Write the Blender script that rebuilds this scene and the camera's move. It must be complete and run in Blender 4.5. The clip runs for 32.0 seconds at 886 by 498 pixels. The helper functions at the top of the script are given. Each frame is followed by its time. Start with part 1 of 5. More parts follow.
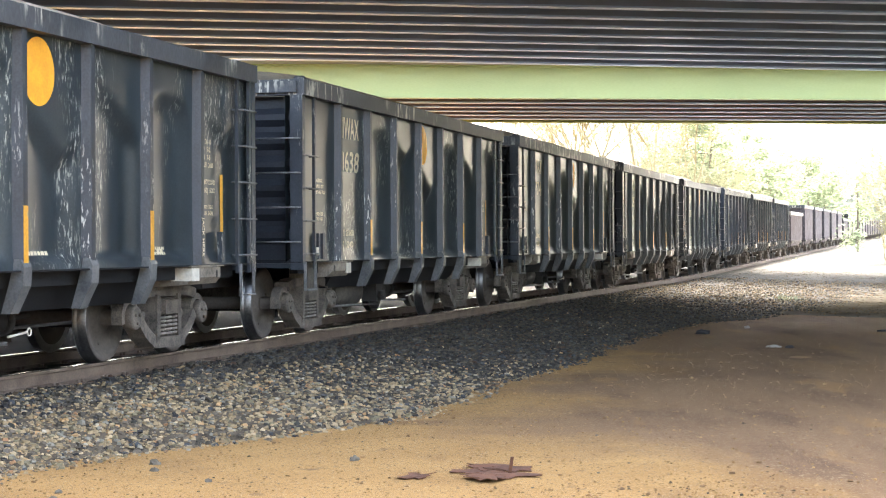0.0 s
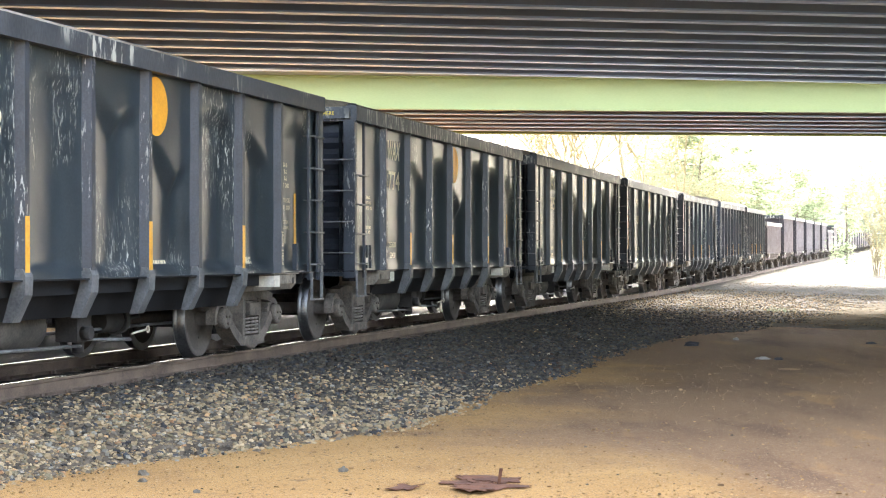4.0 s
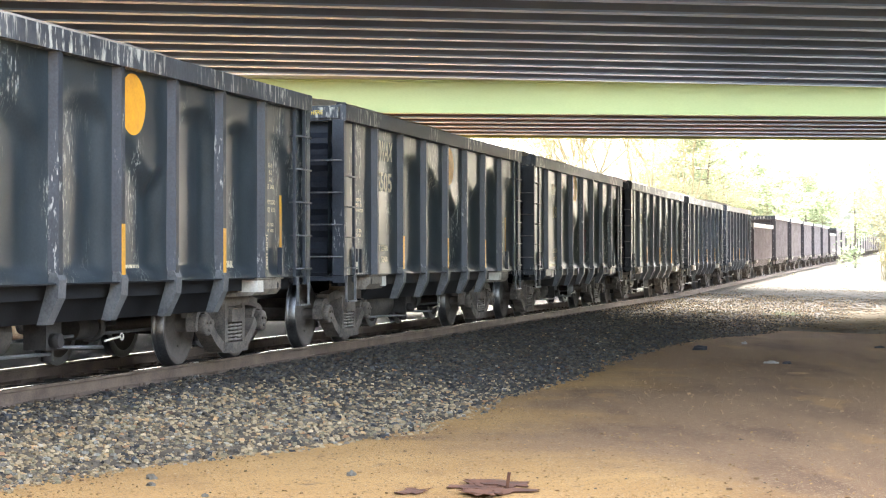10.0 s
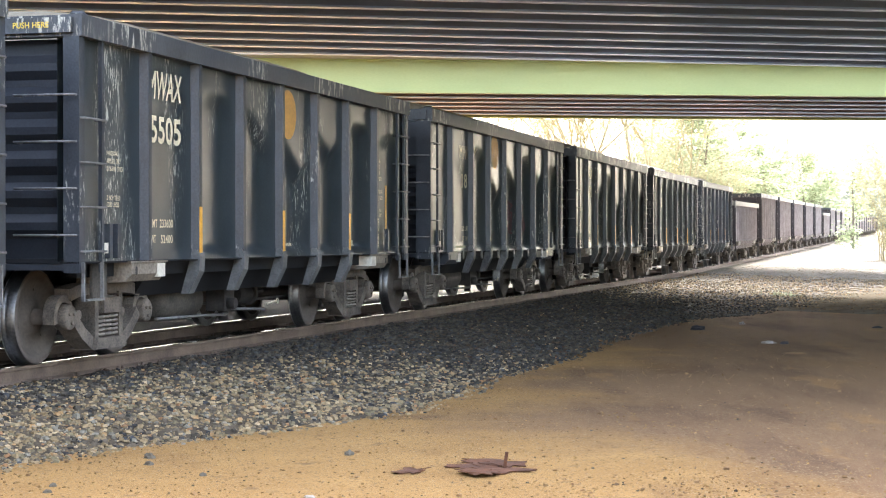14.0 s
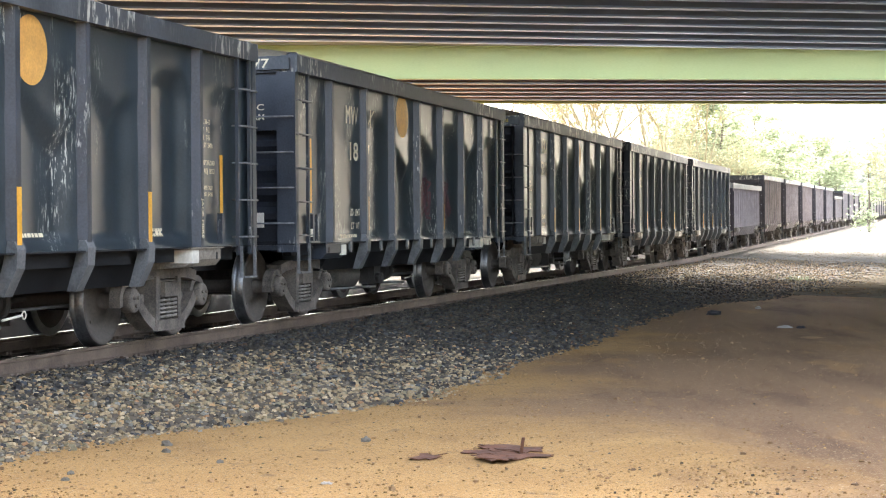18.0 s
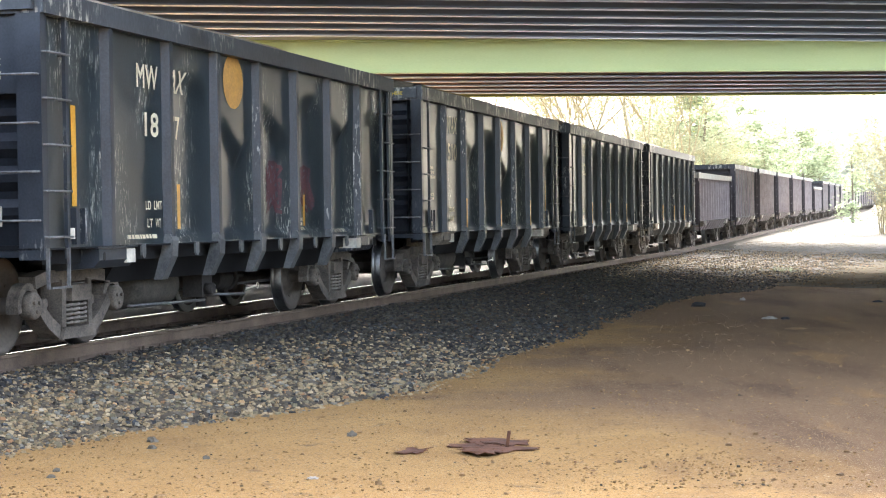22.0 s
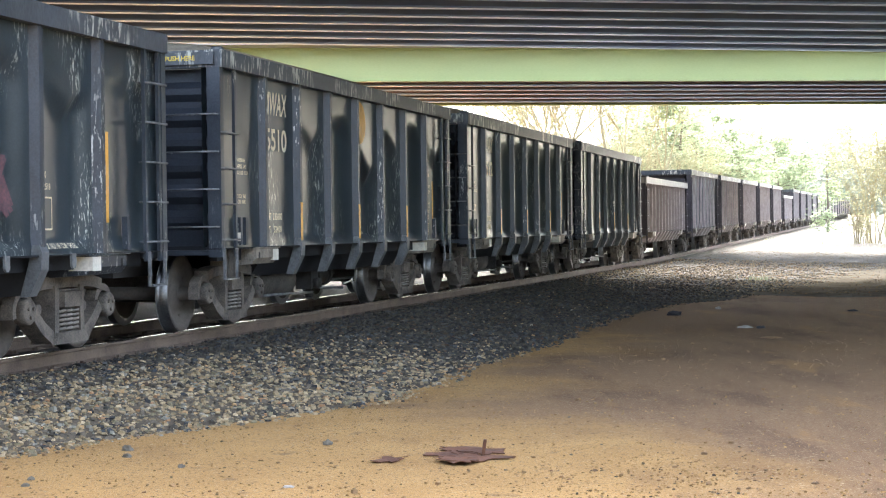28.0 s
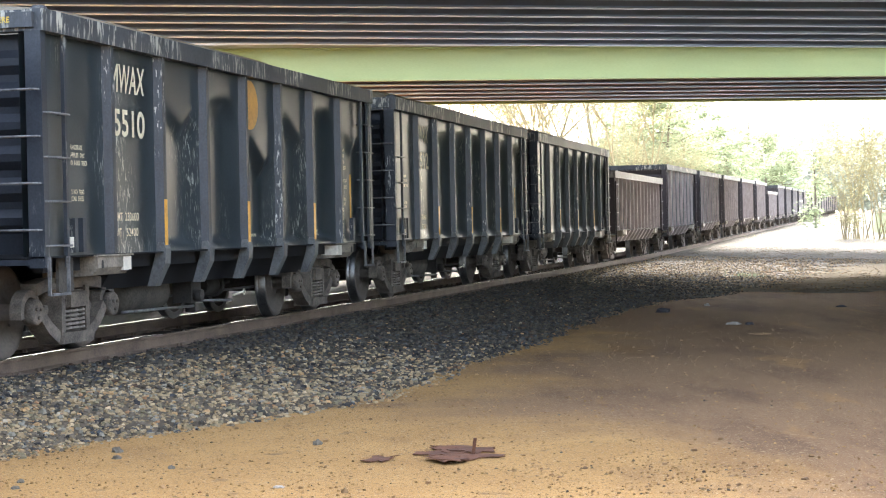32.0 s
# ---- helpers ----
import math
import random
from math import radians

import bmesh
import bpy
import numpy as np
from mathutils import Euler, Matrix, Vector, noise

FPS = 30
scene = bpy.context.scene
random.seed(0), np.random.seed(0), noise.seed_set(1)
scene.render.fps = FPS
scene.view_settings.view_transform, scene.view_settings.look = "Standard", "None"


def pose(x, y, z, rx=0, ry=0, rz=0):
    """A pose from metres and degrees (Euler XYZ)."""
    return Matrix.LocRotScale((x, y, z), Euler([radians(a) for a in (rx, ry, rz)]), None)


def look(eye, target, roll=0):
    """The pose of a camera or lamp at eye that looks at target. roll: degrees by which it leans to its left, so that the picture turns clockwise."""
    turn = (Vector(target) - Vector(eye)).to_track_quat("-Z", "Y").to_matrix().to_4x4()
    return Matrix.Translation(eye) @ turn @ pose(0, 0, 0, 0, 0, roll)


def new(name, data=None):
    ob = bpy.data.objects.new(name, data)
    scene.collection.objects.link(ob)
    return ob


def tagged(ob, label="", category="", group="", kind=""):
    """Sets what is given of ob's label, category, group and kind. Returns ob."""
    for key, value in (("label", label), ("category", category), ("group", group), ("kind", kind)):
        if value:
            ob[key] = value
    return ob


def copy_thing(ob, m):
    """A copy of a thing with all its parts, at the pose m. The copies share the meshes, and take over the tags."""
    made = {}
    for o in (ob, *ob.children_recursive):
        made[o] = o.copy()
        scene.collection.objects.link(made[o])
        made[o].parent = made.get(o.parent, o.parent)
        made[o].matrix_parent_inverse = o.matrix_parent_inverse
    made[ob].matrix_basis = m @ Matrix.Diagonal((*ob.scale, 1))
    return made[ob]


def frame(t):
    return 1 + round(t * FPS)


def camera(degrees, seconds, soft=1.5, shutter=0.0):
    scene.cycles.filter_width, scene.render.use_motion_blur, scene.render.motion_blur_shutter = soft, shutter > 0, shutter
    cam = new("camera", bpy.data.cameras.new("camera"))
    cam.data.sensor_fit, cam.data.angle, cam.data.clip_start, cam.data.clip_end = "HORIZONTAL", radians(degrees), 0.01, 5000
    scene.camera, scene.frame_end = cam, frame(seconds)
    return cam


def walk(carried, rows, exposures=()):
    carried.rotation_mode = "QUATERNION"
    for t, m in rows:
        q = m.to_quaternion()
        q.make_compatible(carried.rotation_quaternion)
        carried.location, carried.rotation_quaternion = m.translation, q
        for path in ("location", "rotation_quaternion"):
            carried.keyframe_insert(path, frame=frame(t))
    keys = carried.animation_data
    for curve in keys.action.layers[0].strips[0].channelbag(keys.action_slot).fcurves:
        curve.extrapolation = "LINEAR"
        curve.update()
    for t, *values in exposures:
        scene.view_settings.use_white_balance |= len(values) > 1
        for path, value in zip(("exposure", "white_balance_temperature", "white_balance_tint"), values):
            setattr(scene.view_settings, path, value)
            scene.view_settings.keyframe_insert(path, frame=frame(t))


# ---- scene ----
# ---------------------------------------------------------------- camera
EYE = (0.0, 0.0, 1.65)
cam = camera(27.54, 32.0, soft=1.1)
PATH = [
    (0, 89.854, 0.273, 0.119), (0.5, 89.861, 0.383, 0.082), (1, 89.917, 0.482, 0.028),
    (1.5, 90.010, 0.433, -0.027), (2, 90.094, 0.371, -0.080), (2.5, 90.175, 0.234, -0.100),
    (3, 90.206, 0.105, -0.143), (3.5, 90.202, 0.087, -0.192), (5.5, 90.309, 0.189, -0.227),
    (6, 90.388, 0.192, -0.175), (6.5, 90.468, 0.184, -0.107), (7, 90.546, 0.251, -0.013),
    (7.5, 90.628, 0.335, 0.062), (8, 90.653, 0.265, 0.118), (8.5, 90.641, 0.287, 0.137),
    (9, 90.552, 0.186, 0.123), (9.5, 90.436, 0.153, 0.084), (10, 90.331, 0.115, 0.042),
    (10.5, 90.231, 0.072, 0.019), (11, 90.154, 0.052, 0.021), (11.5, 90.078, -0.006, 0.059),
    (12, 90.007, 0.061, 0.076), (12.5, 89.893, 0.032, 0.051), (13, 89.803, -0.000, -0.000),
    (13.5, 89.727, 0.017, -0.038), (14, 89.691, 0.052, -0.023), (14.5, 89.676, 0.050, 0.046),
    (16.5, 89.531, 0.164, 0.410), (17, 89.438, 0.210, 0.485), (17.5, 89.332, 0.229, 0.507),
    (18, 89.256, 0.378, 0.461), (18.5, 89.202, 0.461, 0.344), (19, 89.187, 0.602, 0.213),
    (19.5, 89.178, 0.690, 0.102), (20, 89.164, 0.705, 0.034), (20.5, 89.128, 0.677, -0.032),
    (21, 89.109, 0.656, -0.049), (21.5, 89.085, 0.737, -0.047), (22, 89.058, 0.827, -0.037),
    (22.5, 89.008, 0.858, -0.037), (23, 88.976, 0.828, -0.064), (23.5, 88.906, 0.730, -0.132),
    (24, 88.859, 0.684, -0.222), (24.5, 88.792, 0.572, -0.330), (25, 88.784, 0.601, -0.449),
    (25.5, 88.843, 0.696, -0.543), (27.5, 89.241, 0.693, -0.764), (28, 89.318, 0.712, -0.787),
    (28.5, 89.384, 0.760, -0.825), (29, 89.453, 0.849, -0.886), (29.5, 89.490, 0.958, -0.957),
    (30, 89.475, 0.981, -1.027), (30.5, 89.424, 1.101, -1.088), (31, 89.349, 1.127, -1.122),
    (31.5, 89.292, 1.118, -1.149), (32, 89.278, 1.165, -1.158),
]
EXPOSURES = [(0, 3.51, 6430, 10), (3, 3.61, 6430, 10), (6, 3.68, 6430, 10), (9, 3.69, 6430, 10), (13, 3.49, 6480, 11), (17, 3.34, 6460, 11), (20, 3.33, 6360, 11),
             (23, 3.21, 6260, 10), (25, 3.18, 6210, 10), (28, 3.26, 6110, 9), (32, 3.25, 6310, 10)]
walk(cam, [(t, pose(*EYE, rx, ry, rz)) for t, rx, ry, rz in PATH], EXPOSURES)

# ---------------------------------------------------------------- light
SUN_UP, SUN_TURN = 40.0, 20.0      # degrees above the horizon, clockwise from +Y
world = bpy.data.worlds.new("sky")
scene.world = world
world.use_nodes = True
wn, wl = world.node_tree.nodes, world.node_tree.links
sky = wn.new("ShaderNodeTexSky")
sky.sky_type, sky.sun_disc = "NISHITA", False
sky.sun_elevation, sky.sun_rotation = radians(SUN_UP), radians(SUN_TURN)
sky.air_density, sky.dust_density = 1.0, 4.0
pale = wn.new("ShaderNodeHueSaturation")
pale.inputs["Saturation"].default_value = 0.62
wl.new(sky.outputs[0], pale.inputs["Color"])
wl.new(pale.outputs[0], wn["Background"].inputs["Color"])
wn["Background"].inputs["Strength"].default_value = 0.15
sun_data = bpy.data.lights.new("sun", "SUN")
sun_data.energy, sun_data.angle, sun_data.color = 1.5, radians(30), (1.0, 0.95, 0.88)
sun = new("sun", sun_data)
_a, _e = radians(SUN_TURN), radians(SUN_UP)
sun.matrix_basis = look((0, 0, 60), (-math.sin(_a) * math.cos(_e) * 60, -math.cos(_a) * math.cos(_e) * 60, 60 - math.sin(_e) * 60))


# ---------------------------------------------------------------- materials
def mat(name, dark, light, scale=4.0, rough=0.7, rough_var=0.15, metal=0.0, bump=0.15, fine=40.0, spread=0.5, per_object=0.0,
        stretch=(1, 1, 1), spots=None, coords="Object", island=0.0, bump_size=0.01, shine=0.5, cluster=None):
    """Two-colour surface with coarse stains and fine grain."""
    m = bpy.data.materials.new(name)
    m.use_nodes = True
    n, l = m.node_tree.nodes, m.node_tree.links
    b = n["Principled BSDF"]
    tc = n.new("ShaderNodeTexCoord")
    mp = n.new("ShaderNodeMapping")
    mp.inputs["Scale"].default_value = stretch
    l.new(tc.outputs[coords], mp.inputs["Vector"])
    who = n.new("ShaderNodeObjectInfo")
    far = n.new("ShaderNodeMath")
    far.operation = "MULTIPLY"
    far.inputs[1].default_value = 37.0
    l.new(who.outputs["Random"], far.inputs[0])
    l.new(far.outputs[0], mp.inputs["Location"])
    big = n.new("ShaderNodeTexNoise")
    big.inputs["Scale"].default_value, big.inputs["Detail"].default_value, big.inputs["Roughness"].default_value = scale, 6, 0.6
    l.new(mp.outputs[0], big.inputs["Vector"])
    small = n.new("ShaderNodeTexNoise")
    small.inputs["Scale"].default_value, small.inputs["Detail"].default_value = fine, 4
    l.new(mp.outputs[0], small.inputs["Vector"])
    mixn = n.new("ShaderNodeMath")
    mixn.operation = "MULTIPLY_ADD"
    mixn.inputs[1].default_value = 0.35
    l.new(small.outputs[0], mixn.inputs[0])
    sub = n.new("ShaderNodeMath")
    sub.operation = "MULTIPLY"
    sub.inputs[1].default_value = 0.65
    l.new(big.outputs[0], sub.inputs[0])
    l.new(sub.outputs[0], mixn.inputs[2])
    ramp = n.new("ShaderNodeValToRGB")
    ramp.color_ramp.elements[0].position, ramp.color_ramp.elements[1].position = 0.5 - spread * 0.3, 0.5 + spread * 0.3
    ramp.color_ramp.elements[0].color, ramp.color_ramp.elements[1].color = (*dark, 1), (*light, 1)
    l.new(mixn.outputs[0], ramp.inputs[0])
    out = ramp.outputs[0]
    if per_object or island:
        if island:
            src = n.new("ShaderNodeNewGeometry").outputs["Random Per Island"]
        else:
            src = n.new("ShaderNodeObjectInfo").outputs["Random"]
        amount = per_object or island
        rng = n.new("ShaderNodeMapRange")
        rng.inputs[3].default_value, rng.inputs[4].default_value = 1 - amount, 1 + amount
        l.new(src, rng.inputs[0])
        hs = n.new("ShaderNodeHueSaturation")
        l.new(rng.outputs[0], hs.inputs["Value"])
        l.new(out, hs.inputs["Color"])
        out = hs.outputs[0]
    if spots:
        colour, amount, size, squash = spots
        mp2 = n.new("ShaderNodeMapping")
        mp2.inputs["Scale"].default_value = squash
        l.new(tc.outputs[coords], mp2.inputs["Vector"])
        l.new(far.outputs[0], mp2.inputs["Location"])
        sp = n.new("ShaderNodeTexNoise")
        sp.inputs["Scale"].default_value, sp.inputs["Detail"].default_value, sp.inputs["Roughness"].default_value = size, 5, 0.7
        l.new(mp2.outputs[0], sp.inputs["Vector"])
        rs = n.new("ShaderNodeValToRGB")
        rs.color_ramp.elements[0].position, rs.color_ramp.elements[1].position = 1 - amount, min(1.0, 1 - amount + 0.06)
        l.new(sp.outputs[0], rs.inputs[0])
        chip = rs.outputs[0]
        if cluster:
            mp3 = n.new("ShaderNodeMapping")
            mp3.inputs["Scale"].default_value = cluster[1]
            l.new(tc.outputs[coords], mp3.inputs["Vector"])
            l.new(far.outputs[0], mp3.inputs["Location"])
            cl = n.new("ShaderNodeTexNoise")
            cl.inputs["Scale"].default_value, cl.inputs["Detail"].default_value = cluster[0], 3
            l.new(mp3.outputs[0], cl.inputs["Vector"])
            cr = n.new("ShaderNodeMapRange")
            cr.interpolation_type = "SMOOTHSTEP"
            cr.inputs[1].default_value, cr.inputs[2].default_value = cluster[2], cluster[3]
            l.new(cl.outputs[0], cr.inputs[0])
            both_masks = n.new("ShaderNodeMath")
            both_masks.operation = "MULTIPLY"
            l.new(chip, both_masks.inputs[0])
            l.new(cr.outputs[0], both_masks.inputs[1])
            chip = both_masks.outputs[0]
        mx = n.new("ShaderNodeMix")
        mx.data_type = "RGBA"
        mx.inputs[7].default_value = (*colour, 1)
        l.new(chip, mx.inputs[0])
        l.new(out, mx.inputs[6])
        out = mx.outputs[2]
    l.new(out, b.inputs["Base Color"])
    rr = n.new("ShaderNodeMapRange")
    rr.inputs[3].default_value, rr.inputs[4].default_value = max(0.02, rough - rough_var), min(1, rough + rough_var)
    l.new(big.outputs[0], rr.inputs[0])
    l.new(rr.outputs[0], b.inputs["Roughness"])
    b.inputs["Metallic"].default_value = metal
    b.inputs["Specular IOR Level"].default_value = shine
    if bump:
        bp = n.new("ShaderNodeBump")
        bp.inputs["Strength"].default_value, bp.inputs["Distance"].default_value = bump, bump_size
        l.new(mixn.outputs[0], bp.inputs["Height"])
        l.new(bp.outputs[0], b.inputs["Normal"])
    return m


def sand_material():
    """Yellow sand that turns to red-brown earth away from the line, with mottling, grains and specks."""
    m = mat("sand", (0.240, 0.134, 0.050), (0.395, 0.242, 0.092), scale=1.1, rough=0.95, rough_var=0.05, fine=45, bump=1.0, bump_size=0.035, spread=0.8, shine=0.1)
    n, l = m.node_tree.nodes, m.node_tree.links
    b = n["Principled BSDF"]
    pale_sand = b.inputs["Base Color"].links[0].from_socket
    tc = n.new("ShaderNodeTexCoord")

    def noise_at(scale, detail=5, stretch=(1, 1, 1)):
        mp = n.new("ShaderNodeMapping")
        mp.inputs["Scale"].default_value = stretch
        mp.inputs["Rotation"].default_value = (0, 0, -0.5)
        l.new(tc.outputs["Object"], mp.inputs["Vector"])
        t = n.new("ShaderNodeTexNoise")
        t.inputs["Scale"].default_value, t.inputs["Detail"].default_value, t.inputs["Roughness"].default_value = scale, detail, 0.62
        l.new(mp.outputs[0], t.inputs["Vector"])
        return t.outputs[0]

    def ramp_of(value, a, c):
        r = n.new("ShaderNodeMapRange")
        r.interpolation_type = "SMOOTHSTEP"
        r.inputs[1].default_value, r.inputs[2].default_value = a, c
        l.new(value, r.inputs[0])
        return r.outputs[0]

    def mixed(fac, a, colour):
        x = n.new("ShaderNodeMix")
        x.data_type = "RGBA"
        l.new(fac, x.inputs[0])
        l.new(a, x.inputs[6])
        x.inputs[7].default_value = (*colour, 1)
        return x.outputs[2]

    sep = n.new("ShaderNodeSeparateXYZ")
    l.new(tc.outputs["Object"], sep.inputs[0])
    wander = n.new("ShaderNodeMath")
    wander.operation = "MULTIPLY_ADD"
    wander.inputs[1].default_value = 11.0
    l.new(noise_at(0.16), wander.inputs[0])
    l.new(sep.outputs[0], wander.inputs[2])
    earth = ramp_of(wander.outputs[0], 5.6, 7.8)
    part_earth = n.new("ShaderNodeMath")
    part_earth.operation = "MULTIPLY"
    part_earth.inputs[1].default_value = 0.95
    l.new(earth, part_earth.inputs[0])
    c = mixed(part_earth.outputs[0], pale_sand, (0.192, 0.118, 0.066))
    def both_of(a, b):
        x = n.new("ShaderNodeMath")
        x.operation = "MULTIPLY"
        l.new(a, x.inputs[0])
        l.new(b, x.inputs[1])
        return x.outputs[0]

    c = mixed(both_of(earth, ramp_of(noise_at(0.9, 8, (1, 0.22, 1)), 0.44, 0.70)), c, (0.105, 0.062, 0.038))
    c = mixed(both_of(earth, ramp_of(noise_at(1.3, 5, (1, 0.25, 1)), 0.58, 0.66)), c, (0.24, 0.14, 0.064))
    c = mixed(ramp_of(noise_at(0.55, 6, (1, 0.35, 1)), 0.55, 0.72), c, (0.19, 0.108, 0.047))
    c = mixed(ramp_of(noise_at(2.6, 6), 0.60, 0.72), c, (0.16, 0.10, 0.052))
    c = mixed(ramp_of(noise_at(30, 3), 0.59, 0.66), c, (0.10, 0.065, 0.04))
    c = mixed(ramp_of(noise_at(24, 3), 0.63, 0.70), c, (0.36, 0.27, 0.155))
    c = mixed(ramp_of(noise_at(95, 2), 0.56, 0.66), c, (0.14, 0.085, 0.045))
    c = mixed(ramp_of(noise_at(80, 2, (1, 1, 1.3)), 0.60, 0.70), c, (0.40, 0.30, 0.17))
    l.new(c, b.inputs["Base Color"])
    return m


M_SAND = sand_material()
def bed_material():
    """Dusty brown ballast, blackened by grime and painted shade under the bridge, pale beyond."""
    # Base darker than the stones, so the gaps between them look shaded.
    m = mat("ballast_bed", (0.045, 0.036, 0.026), (0.115, 0.092, 0.066), scale=3, rough=0.95, rough_var=0.05, fine=30, bump=1.0, bump_size=0.04, shine=0.1)
    n, l = m.node_tree.nodes, m.node_tree.links
    b = n["Principled BSDF"]
    dusty = b.inputs["Base Color"].links[0].from_socket
    tc = n.new("ShaderNodeTexCoord")
    dot = n.new("ShaderNodeVectorMath")
    dot.operation = "DOT_PRODUCT"
    dot.inputs[1].default_value = (0.2534, 0.9674, 0)
    l.new(tc.outputs["Object"], dot.inputs[0])
    across = n.new("ShaderNodeVectorMath")
    across.operation = "DOT_PRODUCT"
    across.inputs[1].default_value = (0.9674, -0.2534, 0)
    l.new(tc.outputs["Object"], across.inputs[0])
    # Black under the train: its shade put in with the grime.
    near = n.new("ShaderNodeMapRange")
    near.inputs[1].default_value, near.inputs[2].default_value = -7.7, -7.2
    near.inputs[3].default_value, near.inputs[4].default_value = 1.0, 0.0
    l.new(across.outputs["Value"], near.inputs[0])
    r = n.new("ShaderNodeMapRange")
    r.interpolation_type = "SMOOTHSTEP"
    r.inputs[1].default_value, r.inputs[2].default_value = 15.0, 23.0
    l.new(dot.outputs["Value"], r.inputs[0])
    top = n.new("ShaderNodeMath")
    top.operation = "MAXIMUM"
    l.new(r.outputs[0], top.inputs[0])
    l.new(near.outputs[0], top.inputs[1])
    x = n.new("ShaderNodeMix")
    x.data_type = "RGBA"
    l.new(top.outputs[0], x.inputs[0])
    l.new(dusty, x.inputs[6])
    x.inputs[7].default_value = (0.046, 0.043, 0.040, 1)
    grain = n.new("ShaderNodeTexNoise")
    grain.inputs["Scale"].default_value, grain.inputs["Detail"].default_value = 7.0, 8
    l.new(tc.outputs["Object"], grain.inputs["Vector"])
    clean = n.new("ShaderNodeValToRGB")
    clean.color_ramp.elements[0].position, clean.color_ramp.elements[1].position = 0.38, 0.64
    clean.color_ramp.elements[0].color, clean.color_ramp.elements[1].color = (0.070, 0.062, 0.051, 1), (0.180, 0.163, 0.136, 1)
    l.new(grain.outputs[0], clean.inputs[0])
    # Back to pale where the bridge's painted shade ends.
    past_bridge = n.new("ShaderNodeMapRange")
    past_bridge.interpolation_type = "SMOOTHSTEP"
    past_bridge.inputs[1].default_value, past_bridge.inputs[2].default_value = 39.0, 52.0
    l.new(dot.outputs["Value"], past_bridge.inputs[0])
    y = n.new("ShaderNodeMix")
    y.data_type = "RGBA"
    l.new(past_bridge.outputs[0], y.inputs[0])
    l.new(x.outputs[2], y.inputs[6])
    l.new(clean.outputs[0], y.inputs[7])
    l.new(y.outputs[2], b.inputs["Base Color"])
    return m


M_BED = bed_material()
M_GRAVEL = mat("pale_gravel", (0.090, 0.078, 0.060), (0.160, 0.142, 0.113), shine=0.0, scale=1.6, rough=0.95, rough_var=0.05, fine=18, bump=0.6, bump_size=0.012)


def stone_material(name="ballast_stone", k=1.0, tint=(1.0, 0.85, 0.65)):
    """Crushed stone of mixed colours, one colour a stone."""
    m = mat(name, [0.5 * k * c for c in tint], [k * c for c in tint], scale=6, rough=0.9, fine=60, bump=0.3, shine=0.2)
    n, l = m.node_tree.nodes, m.node_tree.links
    b = n["Principled BSDF"]
    grain = b.inputs["Base Color"].links[0].from_socket
    geo = n.new("ShaderNodeNewGeometry")
    ramp = n.new("ShaderNodeValToRGB")
    ramp.color_ramp.interpolation = "CONSTANT"
    e = ramp.color_ramp.elements
    e[0].position, e[0].color = 0.0, (0.070, 0.068, 0.066, 1)
    e[1].position, e[1].color = 0.22, (0.125, 0.108, 0.080, 1)
    for at, c in ((0.42, (0.165, 0.145, 0.108)), (0.58, (0.105, 0.104, 0.084)), (0.70, (0.185, 0.166, 0.128)), (0.80, (0.120, 0.130, 0.136)), (0.87, (0.200, 0.150, 0.095)), (0.92, (0.165, 0.108, 0.072)), (0.945, (0.175, 0.178, 0.170)), (0.97, (0.235, 0.212, 0.168))):
        x = e.new(at)
        x.color = (*c, 1)
    l.new(geo.outputs["Random Per Island"], ramp.inputs[0])
    mx = n.new("ShaderNodeMix")
    mx.data_type, mx.blend_type = "RGBA", "MULTIPLY"
    mx.inputs[0].default_value = 1.0
    l.new(ramp.outputs[0], mx.inputs[6])
    l.new(grain, mx.inputs[7])
    l.new(mx.outputs[2], b.inputs["Base Color"])
    return m


M_STONE = stone_material("ballast_stone", 2.25)
# Dark stones carry grime and the bridge's shade in one colour.
M_GRIMESHADE = stone_material("grimy_ballast_stone", 0.60, (0.97, 0.95, 0.98))
M_PADSTONE = stone_material("gravel_stone", 1.5)
M_RAIL = mat("rusty_rail", (0.070, 0.048, 0.036), (0.19, 0.140, 0.104), scale=3, rough=0.75, fine=60, bump=0.3)
M_RAILTOP = mat("worn_rail_head", (0.45, 0.44, 0.43), (0.62, 0.61, 0.60), scale=3, rough=0.25, rough_var=0.1, metal=1.0, bump=0.05)
M_TIE = mat("creosote_tie", (0.03, 0.022, 0.016), (0.09, 0.07, 0.055), scale=3, rough=0.9, stretch=(1, 8, 1), bump=0.5)
M_GIRDER = mat("dark_girder", (0.23, 0.270, 0.385), (0.32, 0.360, 0.490), scale=0.6, rough=0.6, bump=0.1)
M_GREEN = mat("green_girder", (0.325, 0.375, 0.150), (0.415, 0.465, 0.200), scale=0.5, rough=0.5, bump=0.1, stretch=(0.2, 1, 1))
M_BROWN = mat("red_brown_girder", (0.24, 0.160, 0.160), (0.40, 0.285, 0.28), scale=0.6, rough=0.6, bump=0.1)
# Paler than the webs: stands in for light bounced onto the undersides.
M_FLANGE = mat("pale_flange_paint", (0.39, 0.53, 0.78), (0.50, 0.64, 0.90), scale=0.8, rough=0.42, rough_var=0.08, shine=0.4, stretch=(0.25, 1, 1), bump=0.05)
M_DECK = mat("concrete_deck", (0.30, 0.295, 0.285), (0.42, 0.41, 0.39), scale=0.8, rough=0.9, bump=0.3)
